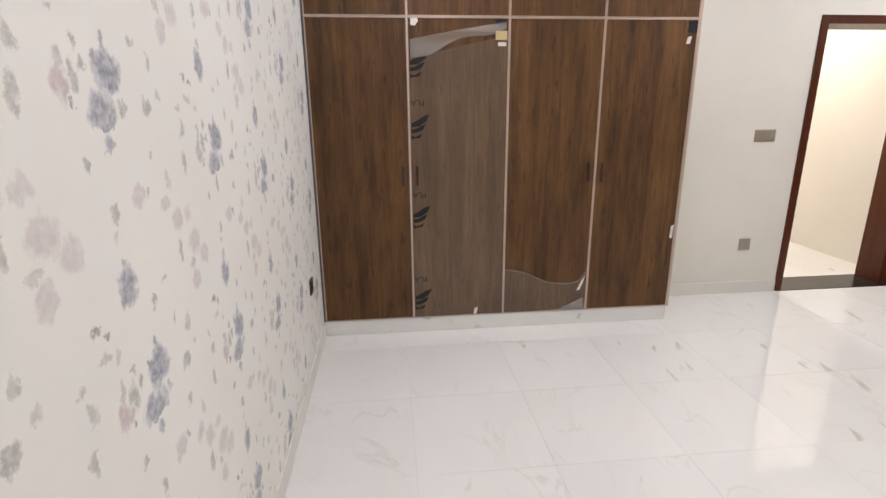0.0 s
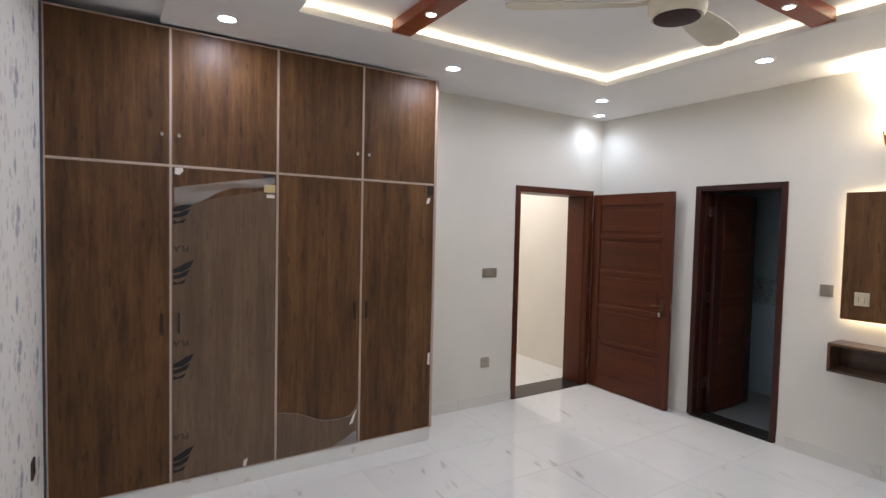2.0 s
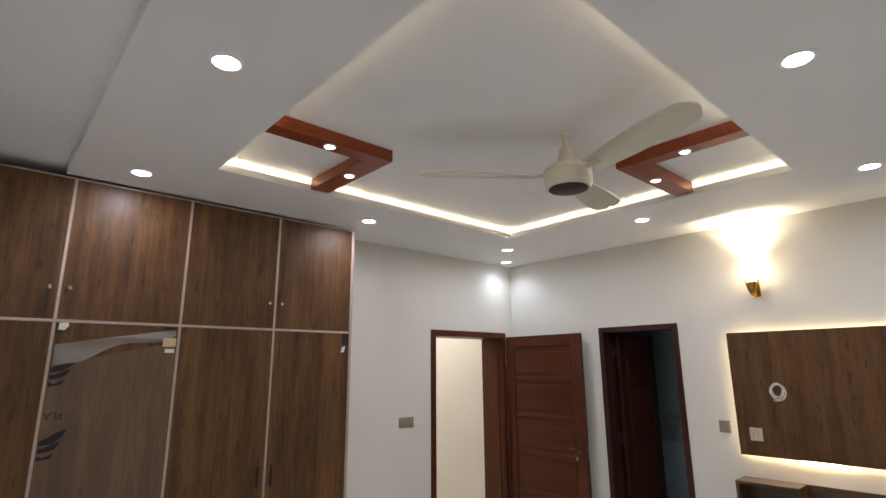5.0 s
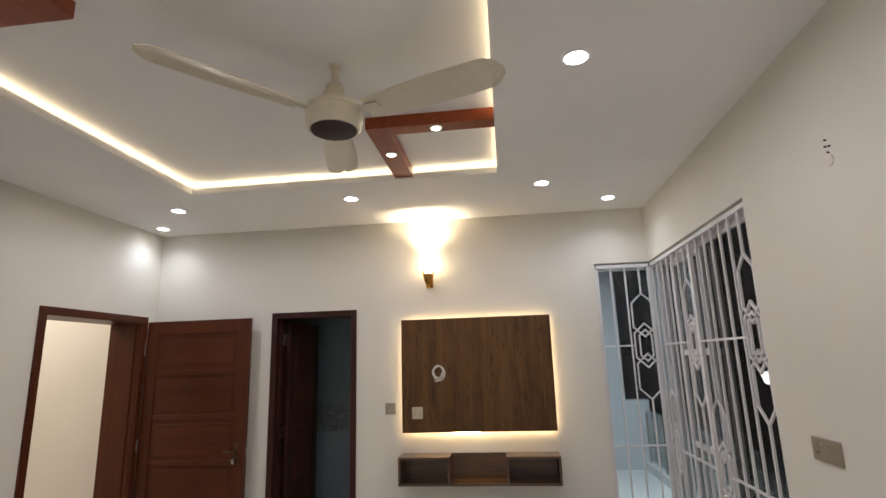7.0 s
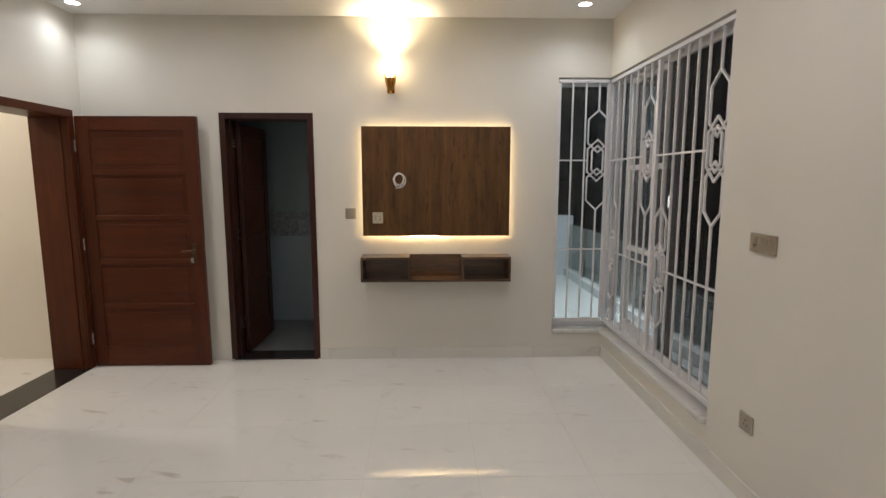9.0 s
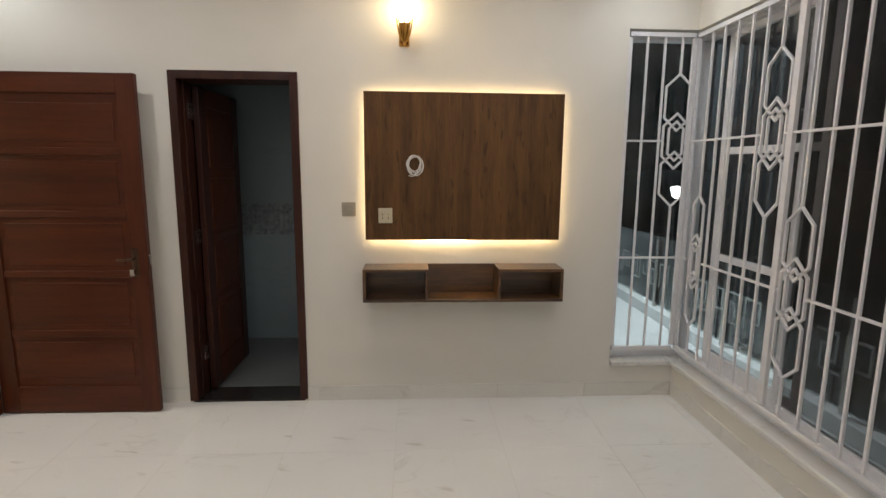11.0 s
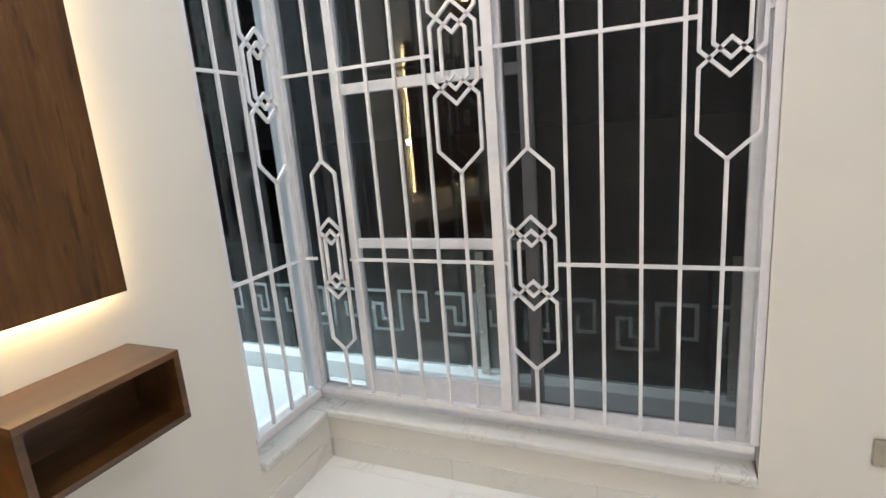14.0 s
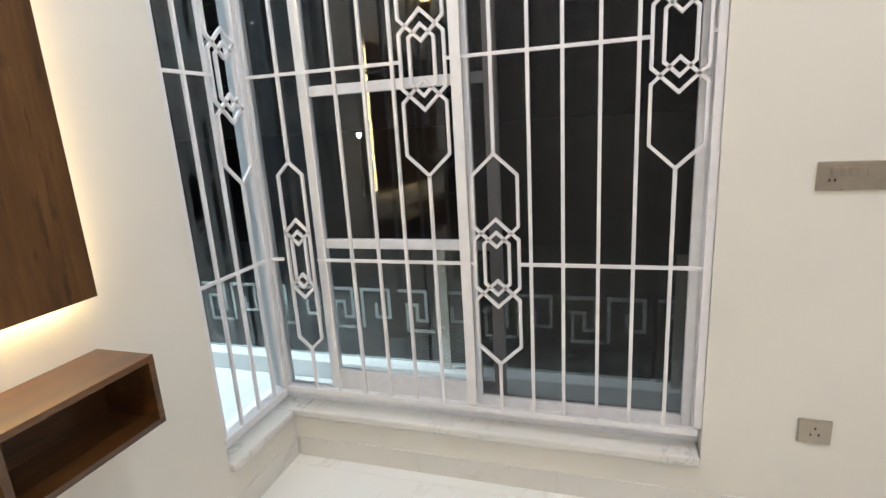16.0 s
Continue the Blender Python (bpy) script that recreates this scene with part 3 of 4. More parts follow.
def grille(name, place, u0, u1, bars, motifs, post=None):
    """White steel grille: frame, upright bars, two cross bars and hexagon motifs set into some of the uprights."""
    Z0, Z1, ZA, ZB, W = 0.338, 2.402, 0.973, 1.744, 0.0125
    g = thing(name, place(u0, 0.29, 0), "white enamelled steel window grille with hexagon motifs", "window grille", "window grilles")

    def bar(nm, pts, w=W, d=W, closed=False):
        part(nm, flat_bar(bmesh.new(), pts, place, w, d, closed), GRILLE, g)
    bar("frame_rail", [(u0, Z0), (u1, Z0)], 0.026, 0.024)
    bar("frame_rail", [(u0, Z1), (u1, Z1)], 0.026, 0.024)
    bar("frame_stile", [(u0, Z0 + 0.02), (u0, Z1 - 0.02)], 0.026, 0.022)
    bar("frame_stile", [(u1, Z0 + 0.02), (u1, Z1 - 0.02)], 0.026, 0.022)
    if post:
        bar("post", [(post, Z0 + 0.02), (post, Z1 - 0.02)], 0.04, 0.022)
    centres = dict(motifs)
    for u in bars:
        if u in centres:
            zc = centres[u]
            bar("bar", [(u, Z0), (u, zc - 0.4225)])
            bar("bar", [(u, zc + 0.4225), (u, Z1)])
            for nm, pts in motif(zc, 0.058 if u == 4.63 else 0.086):
                bar(nm, [(u + a, z) for a, z in pts], 0.0115, W, True)
        else:
            bar("bar", [(u, Z0), (u, Z1)])
    for z in (ZA, ZB):
        cuts = sorted((u - 0.086, u + 0.086) for u, zc in motifs if zc == z)
        p = min(u0, u1)
        for a, b in cuts + [(max(u0, u1), None)]:
            if a - p > 0.01:
                bar("cross_bar", [(p, z), (a, z)], W, W * 0.9)
            p = b


ZA, ZB = 0.973, 1.744
YG, XG = YS - 0.022, XE + 0.022
grille("window_grille", lambda u, v, d: Vector((u, YG + d, v)), 3.02, XG, [3.136, 3.26, 3.38, 3.505, 3.624, 3.755, 4.008, 4.13, 4.253, 4.377, 4.506, 4.63],
       [(3.136, ZB), (3.755, ZA), (4.008, ZB), (4.63, ZA)], 3.88)
grille("window_grille", lambda u, v, d: Vector((XG + d, u, v)), 0.015, YG + 0.03, [-0.10, -0.215, -0.328], [(-0.328, ZB)])

win = thing("window_1", (3.9, YS - 0.1, WZ0), "white aluminium sliding corner window in night light", "window", kind="structure")
FY0, FY1, ZF0, ZF1 = YS - 0.155, YS - 0.075, WZ0 + 0.028, WZ1
FX0, FX1 = XE + 0.075, XE + 0.155
part("frame", boxes((WX0, FX1, FY0, FY1, ZF0, ZF0 + 0.05), (WX0, FX1, FY0, FY1, ZF1 - 0.05, ZF1), (WX0, WX0 + 0.05, FY0, FY1, ZF0 + 0.05, ZF1 - 0.05), bevel=0.003), ALU, win)
part("corner_post", boxes((FX0, FX1, FY0, FY1, ZF0 + 0.05, ZF1 - 0.05), bevel=0.004), ALU, win)
part("frame", boxes((FX0, FX1, FY1, WY1, ZF0, ZF0 + 0.05), (FX0, FX1, FY1, WY1, ZF1 - 0.05, ZF1), (FX0, FX1, WY1 - 0.03, WY1, ZF0 + 0.05, ZF1 - 0.05), bevel=0.003), ALU, win)


def sash(parent, x0, x1, y0, y1, z0, z1, w, foot, mids=(), fill=None):
    """Sliding sash with its pane; foot: the height of its bottom rail; mids: heights of its cross rails."""
    s = part("sash", boxes((x0, x0 + w, y0, y1, z0, z1), (x1 - w, x1, y0, y1, z0, z1), (x0 + w, x1 - w, y0, y1, z0, z0 + foot), (x0 + w, x1 - w, y0, y1, z1 - w, z1), bevel=0.003), ALU, parent)
    for z in mids:
        part("cross_rail", boxes((x0 + w, x1 - w, y0 + 0.002, y1 - 0.002, z - 0.021, z + 0.021), bevel=0.003), ALU, parent)
    ym = (y0 + y1) / 2
    part("pane", boxes((x0 + w * 0.5, x1 - w * 0.5, ym - 0.003, ym + 0.003, z0 + foot * 0.5, z1 - w * 0.5)), fill or GLASS, s, "dark fly screen" if fill else "clear window pane")


ZS0, ZS1 = ZF0 + 0.04, ZF1 - 0.04
sash(win, 3.755, 4.602, FY0 + 0.008, FY0 + 0.043, ZS0, ZS1, 0.048, 0.11, (1.022, 1.677))
sash(win, WX0 + 0.028, 3.885, FY0 + 0.045, FY1 + 0.002, ZS0, ZS1, 0.035, 0.07, fill=MESH)
part("pane", boxes((4.60, FX0 + 0.01, FY0 + 0.025, FY0 + 0.031, ZS0, ZS1)), GLASS, win, "clear window pane")
part("pane", boxes((FX0 + 0.035, FX0 + 0.041, FY1 - 0.01, WY1 - 0.02, ZS0, ZS1)), GLASS, win, "clear window pane")

rail = thing("glass_railing", (4.2, BY - 0.07, 0.09), "glass balcony railing with frosted key pattern", "railing")
GY = BY - 0.07
edges = [0.6, 1.85, 3.1, 4.35, 5.6, 6.85, 8.1, 8.9]
for a, b in zip(edges, edges[1:]):
    g = part("pane", boxes((a + 0.01, b - 0.01, GY - 0.005, GY + 0.005, 0.11, 0.85), bevel=0.002), RAIL_GLASS, rail, "tinted railing pane")
    g.visible_shadow = False
KU, KZ, KH = 0.48, 0.315, 0.25
for i in range(4, 17):
    x = 0.93 + KU * i
    for line in (((0, 0), (0, 1), (0.37, 1), (0.37, 0.3), (0.19, 0.3), (0.19, 0.66)),
                 ((0.5, 1), (0.86, 1), (0.86, 0.27), (0.74, 0.27), (0.74, 0.66), (0.61, 0.66), (0.61, 0), (0.955, 0))):
        pts = [(x - KU * u, KZ + KH * v) for u, v in line]
        part("key_band", flat_bar(bmesh.new(), pts, lambda u, v, d: Vector((u, GY + 0.008 + d, v)), 0.02, 0.002), FROST, rail, "frosted key pattern")
for e in edges:
    part("post", boxes((e - 0.025 - 0.11, e + 0.025 - 0.11, GY + 0.012, GY + 0.03, 0.09, 0.82), bevel=0.003), CHROME, rail, "flat steel post")

# ---- glowing heads far beyond the balcony, added for bright spots in the window ----
LX, LY, LZ = 17.9, -7.2, 0.62
# the pole is unseen and added; the head only supplies a bright spot
street = thing("street_lamp", (LX, LY, -3.5), "added glowing white head on a thin dark pole", "street lamp", "street lamps")
part("pole", lathe([(0.07, -3.5), (0.05, -3.2), (0.035, LZ)], (LX, LY, 0), 12), DARK, street, "thin dark pole", True)
part("head", lathe([(0.05, LZ), (0.13, LZ + 0.06), (0.19, LZ + 0.32), (0.17, LZ + 0.36), (0.03, LZ + 0.40)], (LX, LY, 0), 20), FAR_GLOW, street, "glowing white head", True)
copy_thing(street, Matrix.Translation((19.8, -32.0, -3.2)))


# ---- wardrobe ----
WF = 3.53
ward = thing("wardrobe", (1.1, YN, 0), "tall built-in wardrobe with brown wood-grain doors, some still filmed", "wardrobe")
cols, zlo, zmid, zhi = [-0.084, 0.514, 1.136, 1.735, 2.342], 0.112, 2.033, 2.838
part("body", boxes((XW + 0.002, 2.344, WF + 0.022, YN - 0.002, 0.108, zhi - 0.004)), CEIL, ward, "white carcass")
part("plinth", boxes((XW + 0.002, 2.340, WF + 0.010, YN - 0.01, 0.0, 0.106), bevel=0.003), TILE, ward, "white marble plinth")
part("filler", boxes((XW + 0.001, -0.086, WF + 0.004, WF + 0.021, 0.112, zhi)), FILLER, ward, "blue-grey filler strip")
for i in range(4):
    a, b = cols[i], cols[i + 1]
    for z0, z1, hz in ((zlo, zmid, 1.09), (zmid, zhi, 2.21)):
        d = part("door", boxes((a + 0.005, b - 0.005, WF + 0.001, WF + 0.019, z0 + 0.005, z1 - 0.005), bevel=0.0015), LAMINATE, ward)
        for nm, row in (("edge_trim", (a + 0.0015, a + 0.0075, WF - 0.003, WF + 0.018, z0 + 0.002, z1 - 0.002)), ("edge_trim", (b - 0.0075, b - 0.0015, WF - 0.003, WF + 0.018, z0 + 0.002, z1 - 0.002)),
                        ("edge_trim", (a + 0.0075, b - 0.0075, WF - 0.003, WF + 0.018, z1 - 0.010, z1 - 0.002)), ("edge_trim", (a + 0.0075, b - 0.0075, WF - 0.003, WF + 0.018, z0 + 0.002, z0 + 0.006))):
            part(nm, boxes(row), TRIM, d, "thin metal edge trim")
        hx = b - 0.045 if i % 2 == 0 else a + 0.045
        part("handle", boxes((hx - 0.007, hx + 0.007, WF - 0.016, WF + 0.001, hz - 0.065, hz + 0.065), bevel=0.004) if z0 == zlo else
             lathe([(0.006, -0.012), (0.011, -0.006), (0.011, 0.006), (0.006, 0.012)], (hx, WF - 0.010, hz), 12), FAN_EYE if z0 == zlo else CHROME, d, "slim dark pull" if z0 == zlo else "small steel knob")
part("end_trim", boxes((2.342, 2.358, WF - 0.003, WF + 0.03, 0.108, zhi), bevel=0.002), TRIM, ward, "bright metal end strip")
part("side", boxes((2.344, 2.356, WF + 0.031, YN - 0.002, 0.0, zhi - 0.002)), WALL, ward, "white side panel")


def on_front(x, z):
    """From a nominal door front to the wardrobe's own doors."""
    return 0.514 + (x - 0.509) * 1.02, 0.112 + (z - 0.145) * 1.0175


def sheet(outline, y, thick=0.0008):
    """A thin cut sheet lying flat on the wardrobe front, at depth y; a film has no thickness."""
    outline = [on_front(x, z) for x, z in outline]
    bm = bmesh.new()
    f = bm.faces.new([bm.verts.new((x, y, z)) for x, z in outline])
    if thick:
        r = bmesh.ops.extrude_face_region(bm, geom=[f])
        bmesh.ops.translate(bm, vec=(0, -thick, 0), verts=[v for v in r["geom"] if isinstance(v, bmesh.types.BMVert)])
    return bm


def letters(text, size, x, z, y):
    """Flat letters on the wardrobe front, turned head down; x, z: where their first one begins."""
    cu = bpy.data.curves.new("letters", "FONT")
    cu.body, cu.size = text, size
    ob = bpy.data.objects.new("letters", cu)
    scene.collection.objects.link(ob)
    bm = bmesh.new()
    bm.from_mesh(bpy.data.meshes.new_from_object(ob.evaluated_get(bpy.context.evaluated_depsgraph_get())))
    bpy.data.objects.remove(ob)
    for v in bm.verts:
        v.co = Vector((x - v.co.x, y, z - v.co.y))
    return bm


YFM = WF - 0.0005
film1 = thing("protective_film", (0.81, YFM, 0.15), "greyish protective film half peeled from a wardrobe door", "plastic film")
part("sheet", sheet([(0.52, 0.152), (1.107, 0.152), (1.107, 1.93), (0.80, 1.865), (0.52, 1.80)], YFM, 0), FILM, film1)
for k in range(4):
    z = (1.44, 0.875, 0.31, 1.80)[k]
    for s in range(3):
        w, d = 0.112 - 0.022 * s, z - 0.036 * s
        c = [(0.522, d - 0.036), (0.522 + 0.45 * w, d - 0.030), (0.522 + 0.8 * w, d - 0.004 - 0.012 * s), (0.522 + w, d + 0.040 - 0.020 * s), (0.522 + 0.62 * w, d + 0.026 - 0.020 * s), (0.522 + 0.3 * w, d + 0.002 - 0.012 * s), (0.522, d - 0.012)]
        part("printed_mark", sheet(c, YFM - 0.002, 0.0006), INK, film1, "black printed leaf mark")
    if k < 3:
        part("printed_letters", letters("PLA", 0.052, *on_front(0.606, z + 0.125), WF - 0.0025), INK, film1, "black printed letters, upside down")
# the peeled fold that hangs across the top of the sheet
bm = bmesh.new()
rows = []
for i in range(25):
    t = i / 24
    x = 0.525 + 0.57 * t
    top, bot = 1.905 + 0.10 * t, 1.80 + 0.175 * t - 0.02 * math.sin(t * 9)
    rows.append([bm.verts.new((on_front(x, 0)[0], WF - 0.008 - 0.010 * (1 + math.sin(j * 0.8 + i * 0.33)) - 0.004 * (1 + math.sin(i * 0.9 - j * 0.5)), bot + (top - bot) * j / 6)) for j in range(7)])
for a, b in zip(rows, rows[1:]):
    for j in range(6):
        bm.faces.new((a[j], a[j + 1], b[j + 1], b[j]))
part("peeled_fold", bm, CRUMPLE, film1, "crumpled clear plastic fold", True)
film2 = thing("protective_film", (1.41, YFM, 0.15), "torn scrap of protective film low on a wardrobe door", "plastic film")
part("sheet", sheet([(1.128, 0.152), (1.695, 0.152), (1.695, 0.43), (1.64, 0.36), (1.55, 0.345), (1.42, 0.36), (1.34, 0.40), (1.24, 0.445), (1.128, 0.46)], YFM, 0), FILM, film2)
part("torn_edge", tube([(on_front(x, z)[0], WF - d, on_front(x, z)[1]) for x, d, z in ((1.128, 0.004, 0.46), (1.24, 0.005, 0.445), (1.34, 0.008, 0.40), (1.42, 0.012, 0.36), (1.55, 0.014, 0.345), (1.64, 0.012, 0.36), (1.695, 0.006, 0.43))], 0.0022), CRUMPLE, film2, "curled torn edge", True)
part("curl", sheet([(1.50, 0.155), (1.69, 0.155), (1.68, 0.24), (1.60, 0.20)], WF - 0.006), CRUMPLE, film2, "curled clear corner")
single("sticker", sheet([(1.045, 1.975), (1.10, 1.975), (1.10, 2.02), (1.03, 2.02)], WF - 0.0006), INK, "black label on a wardrobe door corner", "sticker", "wardrobe stickers")
single("sticker", sheet([(1.035, 1.905), (1.105, 1.905), (1.105, 1.955), (1.035, 1.955)], WF - 0.0016), KRAFT, "yellowed paper label on a wardrobe door", "sticker", "wardrobe stickers")
single("sticker", sheet([(1.05, 1.87), (1.10, 1.87), (1.10, 1.892), (1.05, 1.892)], WF - 0.0026), TAPE, "white printed slip on a wardrobe door", "sticker", "wardrobe stickers")
single("sticker", sheet([(2.235, 1.95), (2.294, 1.95), (2.294, 2.018), (2.235, 2.018)], WF - 0.0006), INK, "black label on a wardrobe door corner", "sticker", "wardrobe stickers")
for c in ([(2.225, 1.885), (2.25, 1.885), (2.262, 1.93), (2.235, 1.925)], [(0.53, 1.985), (0.555, 1.98), (0.575, 2.005), (0.57, 2.022), (0.53, 2.02)], [(0.915, 0.155), (0.935, 0.155), (0.945, 0.205), (0.92, 0.195)],
          [(2.262, 0.645), (2.282, 0.64), (2.286, 0.735), (2.266, 0.73)], [(1.63, 0.29), (1.655, 0.30), (1.69, 0.40), (1.66, 0.36)]):
    single("tape_scrap", sheet(c, WF - 0.0075, 0.001), TAPE, "torn white tape scrap on a wardrobe door", "tape", "tape scraps")

# ---- lit panel and floating shelf ----
tv = thing("tv_panel", (XE, 1.065, 1.093), "brown wood-grain wall panel lit warm from behind", "wall panel")
PY0, PY1, PZ0, PZ1, PX = 0.436, 1.686, 1.102, 2.02, 4.714
part("panel", boxes((PX, PX + 0.017, PY0, PY1, PZ0, PZ1), bevel=0.0012), TV_WOOD, tv)
e = 0.022
part("batten", boxes((PX + 0.0175, XE, PY0 + e + 0.004, PY1 - e - 0.004, PZ0 + e + 0.004, PZ1 - e - 0.004)), SHELF_WOOD, tv, "hidden fixing block")
SXA, SXB = PX + 0.019, XE - 0.004
for row in ((PY0 + e, PY1 - e, PZ0 + e, PZ0 + e + 0.003), (PY0 + e, PY1 - e, PZ1 - e - 0.003, PZ1 - e), (PY0 + e, PY0 + e + 0.003, PZ0 + e + 0.004, PZ1 - e - 0.004), (PY1 - e - 0.003, PY1 - e, PZ0 + e + 0.004, PZ1 - e - 0.004)):
    part("led_strip", boxes((SXA, SXB, *row)), TV_LED_LOW if row[3] < PZ0 + 0.05 else TV_LED, tv, "warm glowing LED strip")
# a length of strip that has come loose and sags under the lower edge
part("led_strip", tube([(PX + 0.022, 1.40 - 0.46 * i / 12, PZ0 + 0.012 - 0.018 * math.sin(math.pi * i / 12)) for i in range(13)], 0.003), TV_LED_LOW, tv, "loose sagging LED strip")

coil = thing("cable_coil", (PX, 1.372, 1.576), "loosely coiled white cable hanging from the wood panel", "cable")
for c in range(6):
    ry, rz = 0.040 + 0.004 * (c % 4), 0.046 + 0.005 * ((c * 3) % 4)
    oy, oz = 0.007 * math.sin(c * 2.1), 0.008 * math.cos(c * 1.7)
    part("loop", tube([(PX - 0.006 - 0.004 * c - 0.004 * math.sin(2 * a + c), 1.372 + oy + ry * math.cos(a), 1.576 + oz + rz * math.sin(a)) for a in [i * math.pi / 16 for i in range(32)]], 0.0028, True), CABLE, coil, "", True)
part("tail", tube([(PX - 0.012, 1.335, 1.60), (PX - 0.02, 1.345, 1.57), (PX - 0.022, 1.36, 1.53), (PX - 0.02, 1.385, 1.505), (PX - 0.014, 1.41, 1.51)], 0.003), CABLE, coil, "", True)
single("cable_hole", lathe([(0.014, 0), (0.014, 0.004)], (0, 0, 0), 20), DARK, "dark cable hole in the wood panel", "hole").matrix_world = pose(PX, 1.340, 1.582, 0, -90, 0)

shelf = thing("floating_shelf", (XE, 1.07, 0.725), "brown wood-grain wall shelf with two open boxes", "shelf")
SX0, SB, th = 4.554, 0.732, 0.018
part("bottom_board", boxes((SX0, XE - 0.002, 0.44, 1.693, SB, SB + th), bevel=0.001), SHELF_WOOD, shelf)
part("back_board", boxes((XE - 0.018, XE - 0.003, 0.458, 0.834, SB + th, 0.922)), SHELF_WOOD, shelf)
part("back_board", boxes((XE - 0.018, XE - 0.003, 0.853, 1.287, SB + th, 0.940)), SHELF_WOOD, shelf)
part("back_board", boxes((XE - 0.018, XE - 0.003, 1.306, 1.675, SB + th, 0.922)), SHELF_WOOD, shelf)
for a, b in ((1.288, 1.693), (0.44, 0.852)):
    part("top_board", boxes((SX0, XE - 0.003, a, b, 0.922, 0.940), bevel=0.001), SHELF_WOOD, shelf)
for y in (0.44, 0.834, 1.288, 1.675):
    part("upright", boxes((SX0 + 0.0005, XE - 0.003, y, y + th, SB + th, 0.922)), SHELF_WOOD, shelf)


# ---- switches and sockets ----
def plate(name, m, w, h, keys, holes, label, mat=PLATE, cat="switch"):
    """Wall plate in its own plane: w across, h up, facing -y before m turns it."""
    at = thing(name, (0, 0, 0), label, cat)
    part("cover", boxes((-w / 2, w / 2, -0.010, 0, -h / 2, h / 2), bevel=0.003), mat, at)
    for i in range(keys):
        span, z0, z1 = (0.8, -0.28, 0.28) if keys < 5 else (0.62, 0.02, 0.30)
        s = w * span / keys
        part("rocker", boxes((-w * span / 2 + s * i + 0.002, -w * span / 2 + s * (i + 1) - 0.002, -0.0135, -0.009, h * z0, h * z1), bevel=0.001), mat, at)
    for x, z in holes:
        part("socket_hole", boxes((x - 0.0025, x + 0.0025, -0.0112, -0.009, z - 0.0045, z + 0.0045)), DARK, at, "dark socket slot")
    at.matrix_basis = m
    return at


three = [(0, 0.014), (-0.012, -0.01), (0.012, -0.01)]
plate("switch_plate", pose(3.243, YN, 1.277), 0.165, 0.09, 4, [], "champagne four-rocker switch plate on the white wall")
plate("socket_plate", pose(3.215, YN, 0.417), 0.095, 0.095, 0, three, "champagne wall socket low on the white wall", cat="socket")
plate("switch_plate", pose(XE, 1.794, 1.293, 0, 0, -90), 0.088, 0.09, 1, [], "single champagne switch beside the wood panel")
plate("socket_plate", pose(PX, 1.558, 1.258, 0, 0, -90), 0.088, 0.095, 0, [(-0.018, 0.008), (-0.018, -0.014), (0.018, 0.008), (0.018, -0.014)], "ivory double socket on the wood panel", PLATE_W, "socket")
plate("switch_plate", pose(2.643, YS, 1.286, 0, 0, 180), 0.185, 0.09, 5, [(-0.06, -0.012), (-0.045, -0.012)], "wide champagne switch and socket plate")
plate("socket_plate", pose(2.658, YS, 0.405, 0, 0, 180), 0.10, 0.09, 0, three, "champagne wall socket near the window", cat="socket")
plate("socket_plate", pose(XW, 3.115, 0.52, 0, 0, 90), 0.085, 0.085, 0, three, "dark wall socket on the floral wallpaper", FAN_EYE, "socket")
single("wall_plug", lathe([(0.022, 0), (0.02, 0.004), (0.008, 0.006)], (0, 0, 0), 16), TAPE, "filled white patch round cable holes", "wall plug").matrix_world = pose(2.30, YS, 2.35, -90, 0, 0)
for dx, dz in ((-0.012, 0.0), (0.011, 0.006), (0.0, -0.02), (0.005, 0.03)):
    single("screw_hole", lathe([(0.0035, 0), (0.0035, 0.007)], (0, 0, 0), 10), DARK, "small dark hole in the white wall", "hole", "wall holes").matrix_world = pose(2.30 + dx, YS, 2.40 + dz, -90, 0, 0)


# ---- wall sconce ----
sc = thing("wall_sconce", (XE, 1.433, 2.30), "brass wall sconce with a bright glass shade", "wall lamp")
SX = 4.668
part("wall_plate", boxes((XE - 0.012, XE, 1.405, 1.469, 2.29, 2.43), bevel=0.006), BRASS, sc)
part("arm", tube([(XE - 0.01, 1.433, 2.345), (4.72, 1.433, 2.325), (4.69, 1.433, 2.315), (SX, 1.433, 2.335)], 0.009), BRASS, sc, "", True)
part("cup", lathe([(0.004, 2.276), (0.011, 2.284), (0.008, 2.296), (0.016, 2.308), (0.024, 2.335), (0.031, 2.372), (0.034, 2.402), (0.029, 2.402)], (SX, 1.433, 0), 32), BRASS, sc, "fluted brass cup", True)
for i in range(8):
    a = i * math.pi / 4
    part("leaf", tube([(SX + 0.014 * math.cos(a), 1.433 + 0.014 * math.sin(a), 2.302), (SX + 0.033 * math.cos(a), 1.433 + 0.033 * math.sin(a), 2.345), (SX + 0.041 * math.cos(a), 1.433 + 0.041 * math.sin(a), 2.385), (SX + 0.046 * math.cos(a), 1.433 + 0.046 * math.sin(a), 2.43)], 0.0045, seg=6), BRASS, sc, "", True)
part("shade", lathe([(0.030, 2.406), (0.044, 2.44), (0.052, 2.49), (0.050, 2.54), (0.058, 2.575), (0.056, 2.575), (0.046, 2.54)], (SX, 1.433, 0), 32, False), BULB, sc, "glowing glass tulip shade", True)
lamp("sconce_light", "SPOT", pose(SX, 1.433, 2.555, 180), SCONCE_W, (1.0, 0.85, 0.60), 0.04)

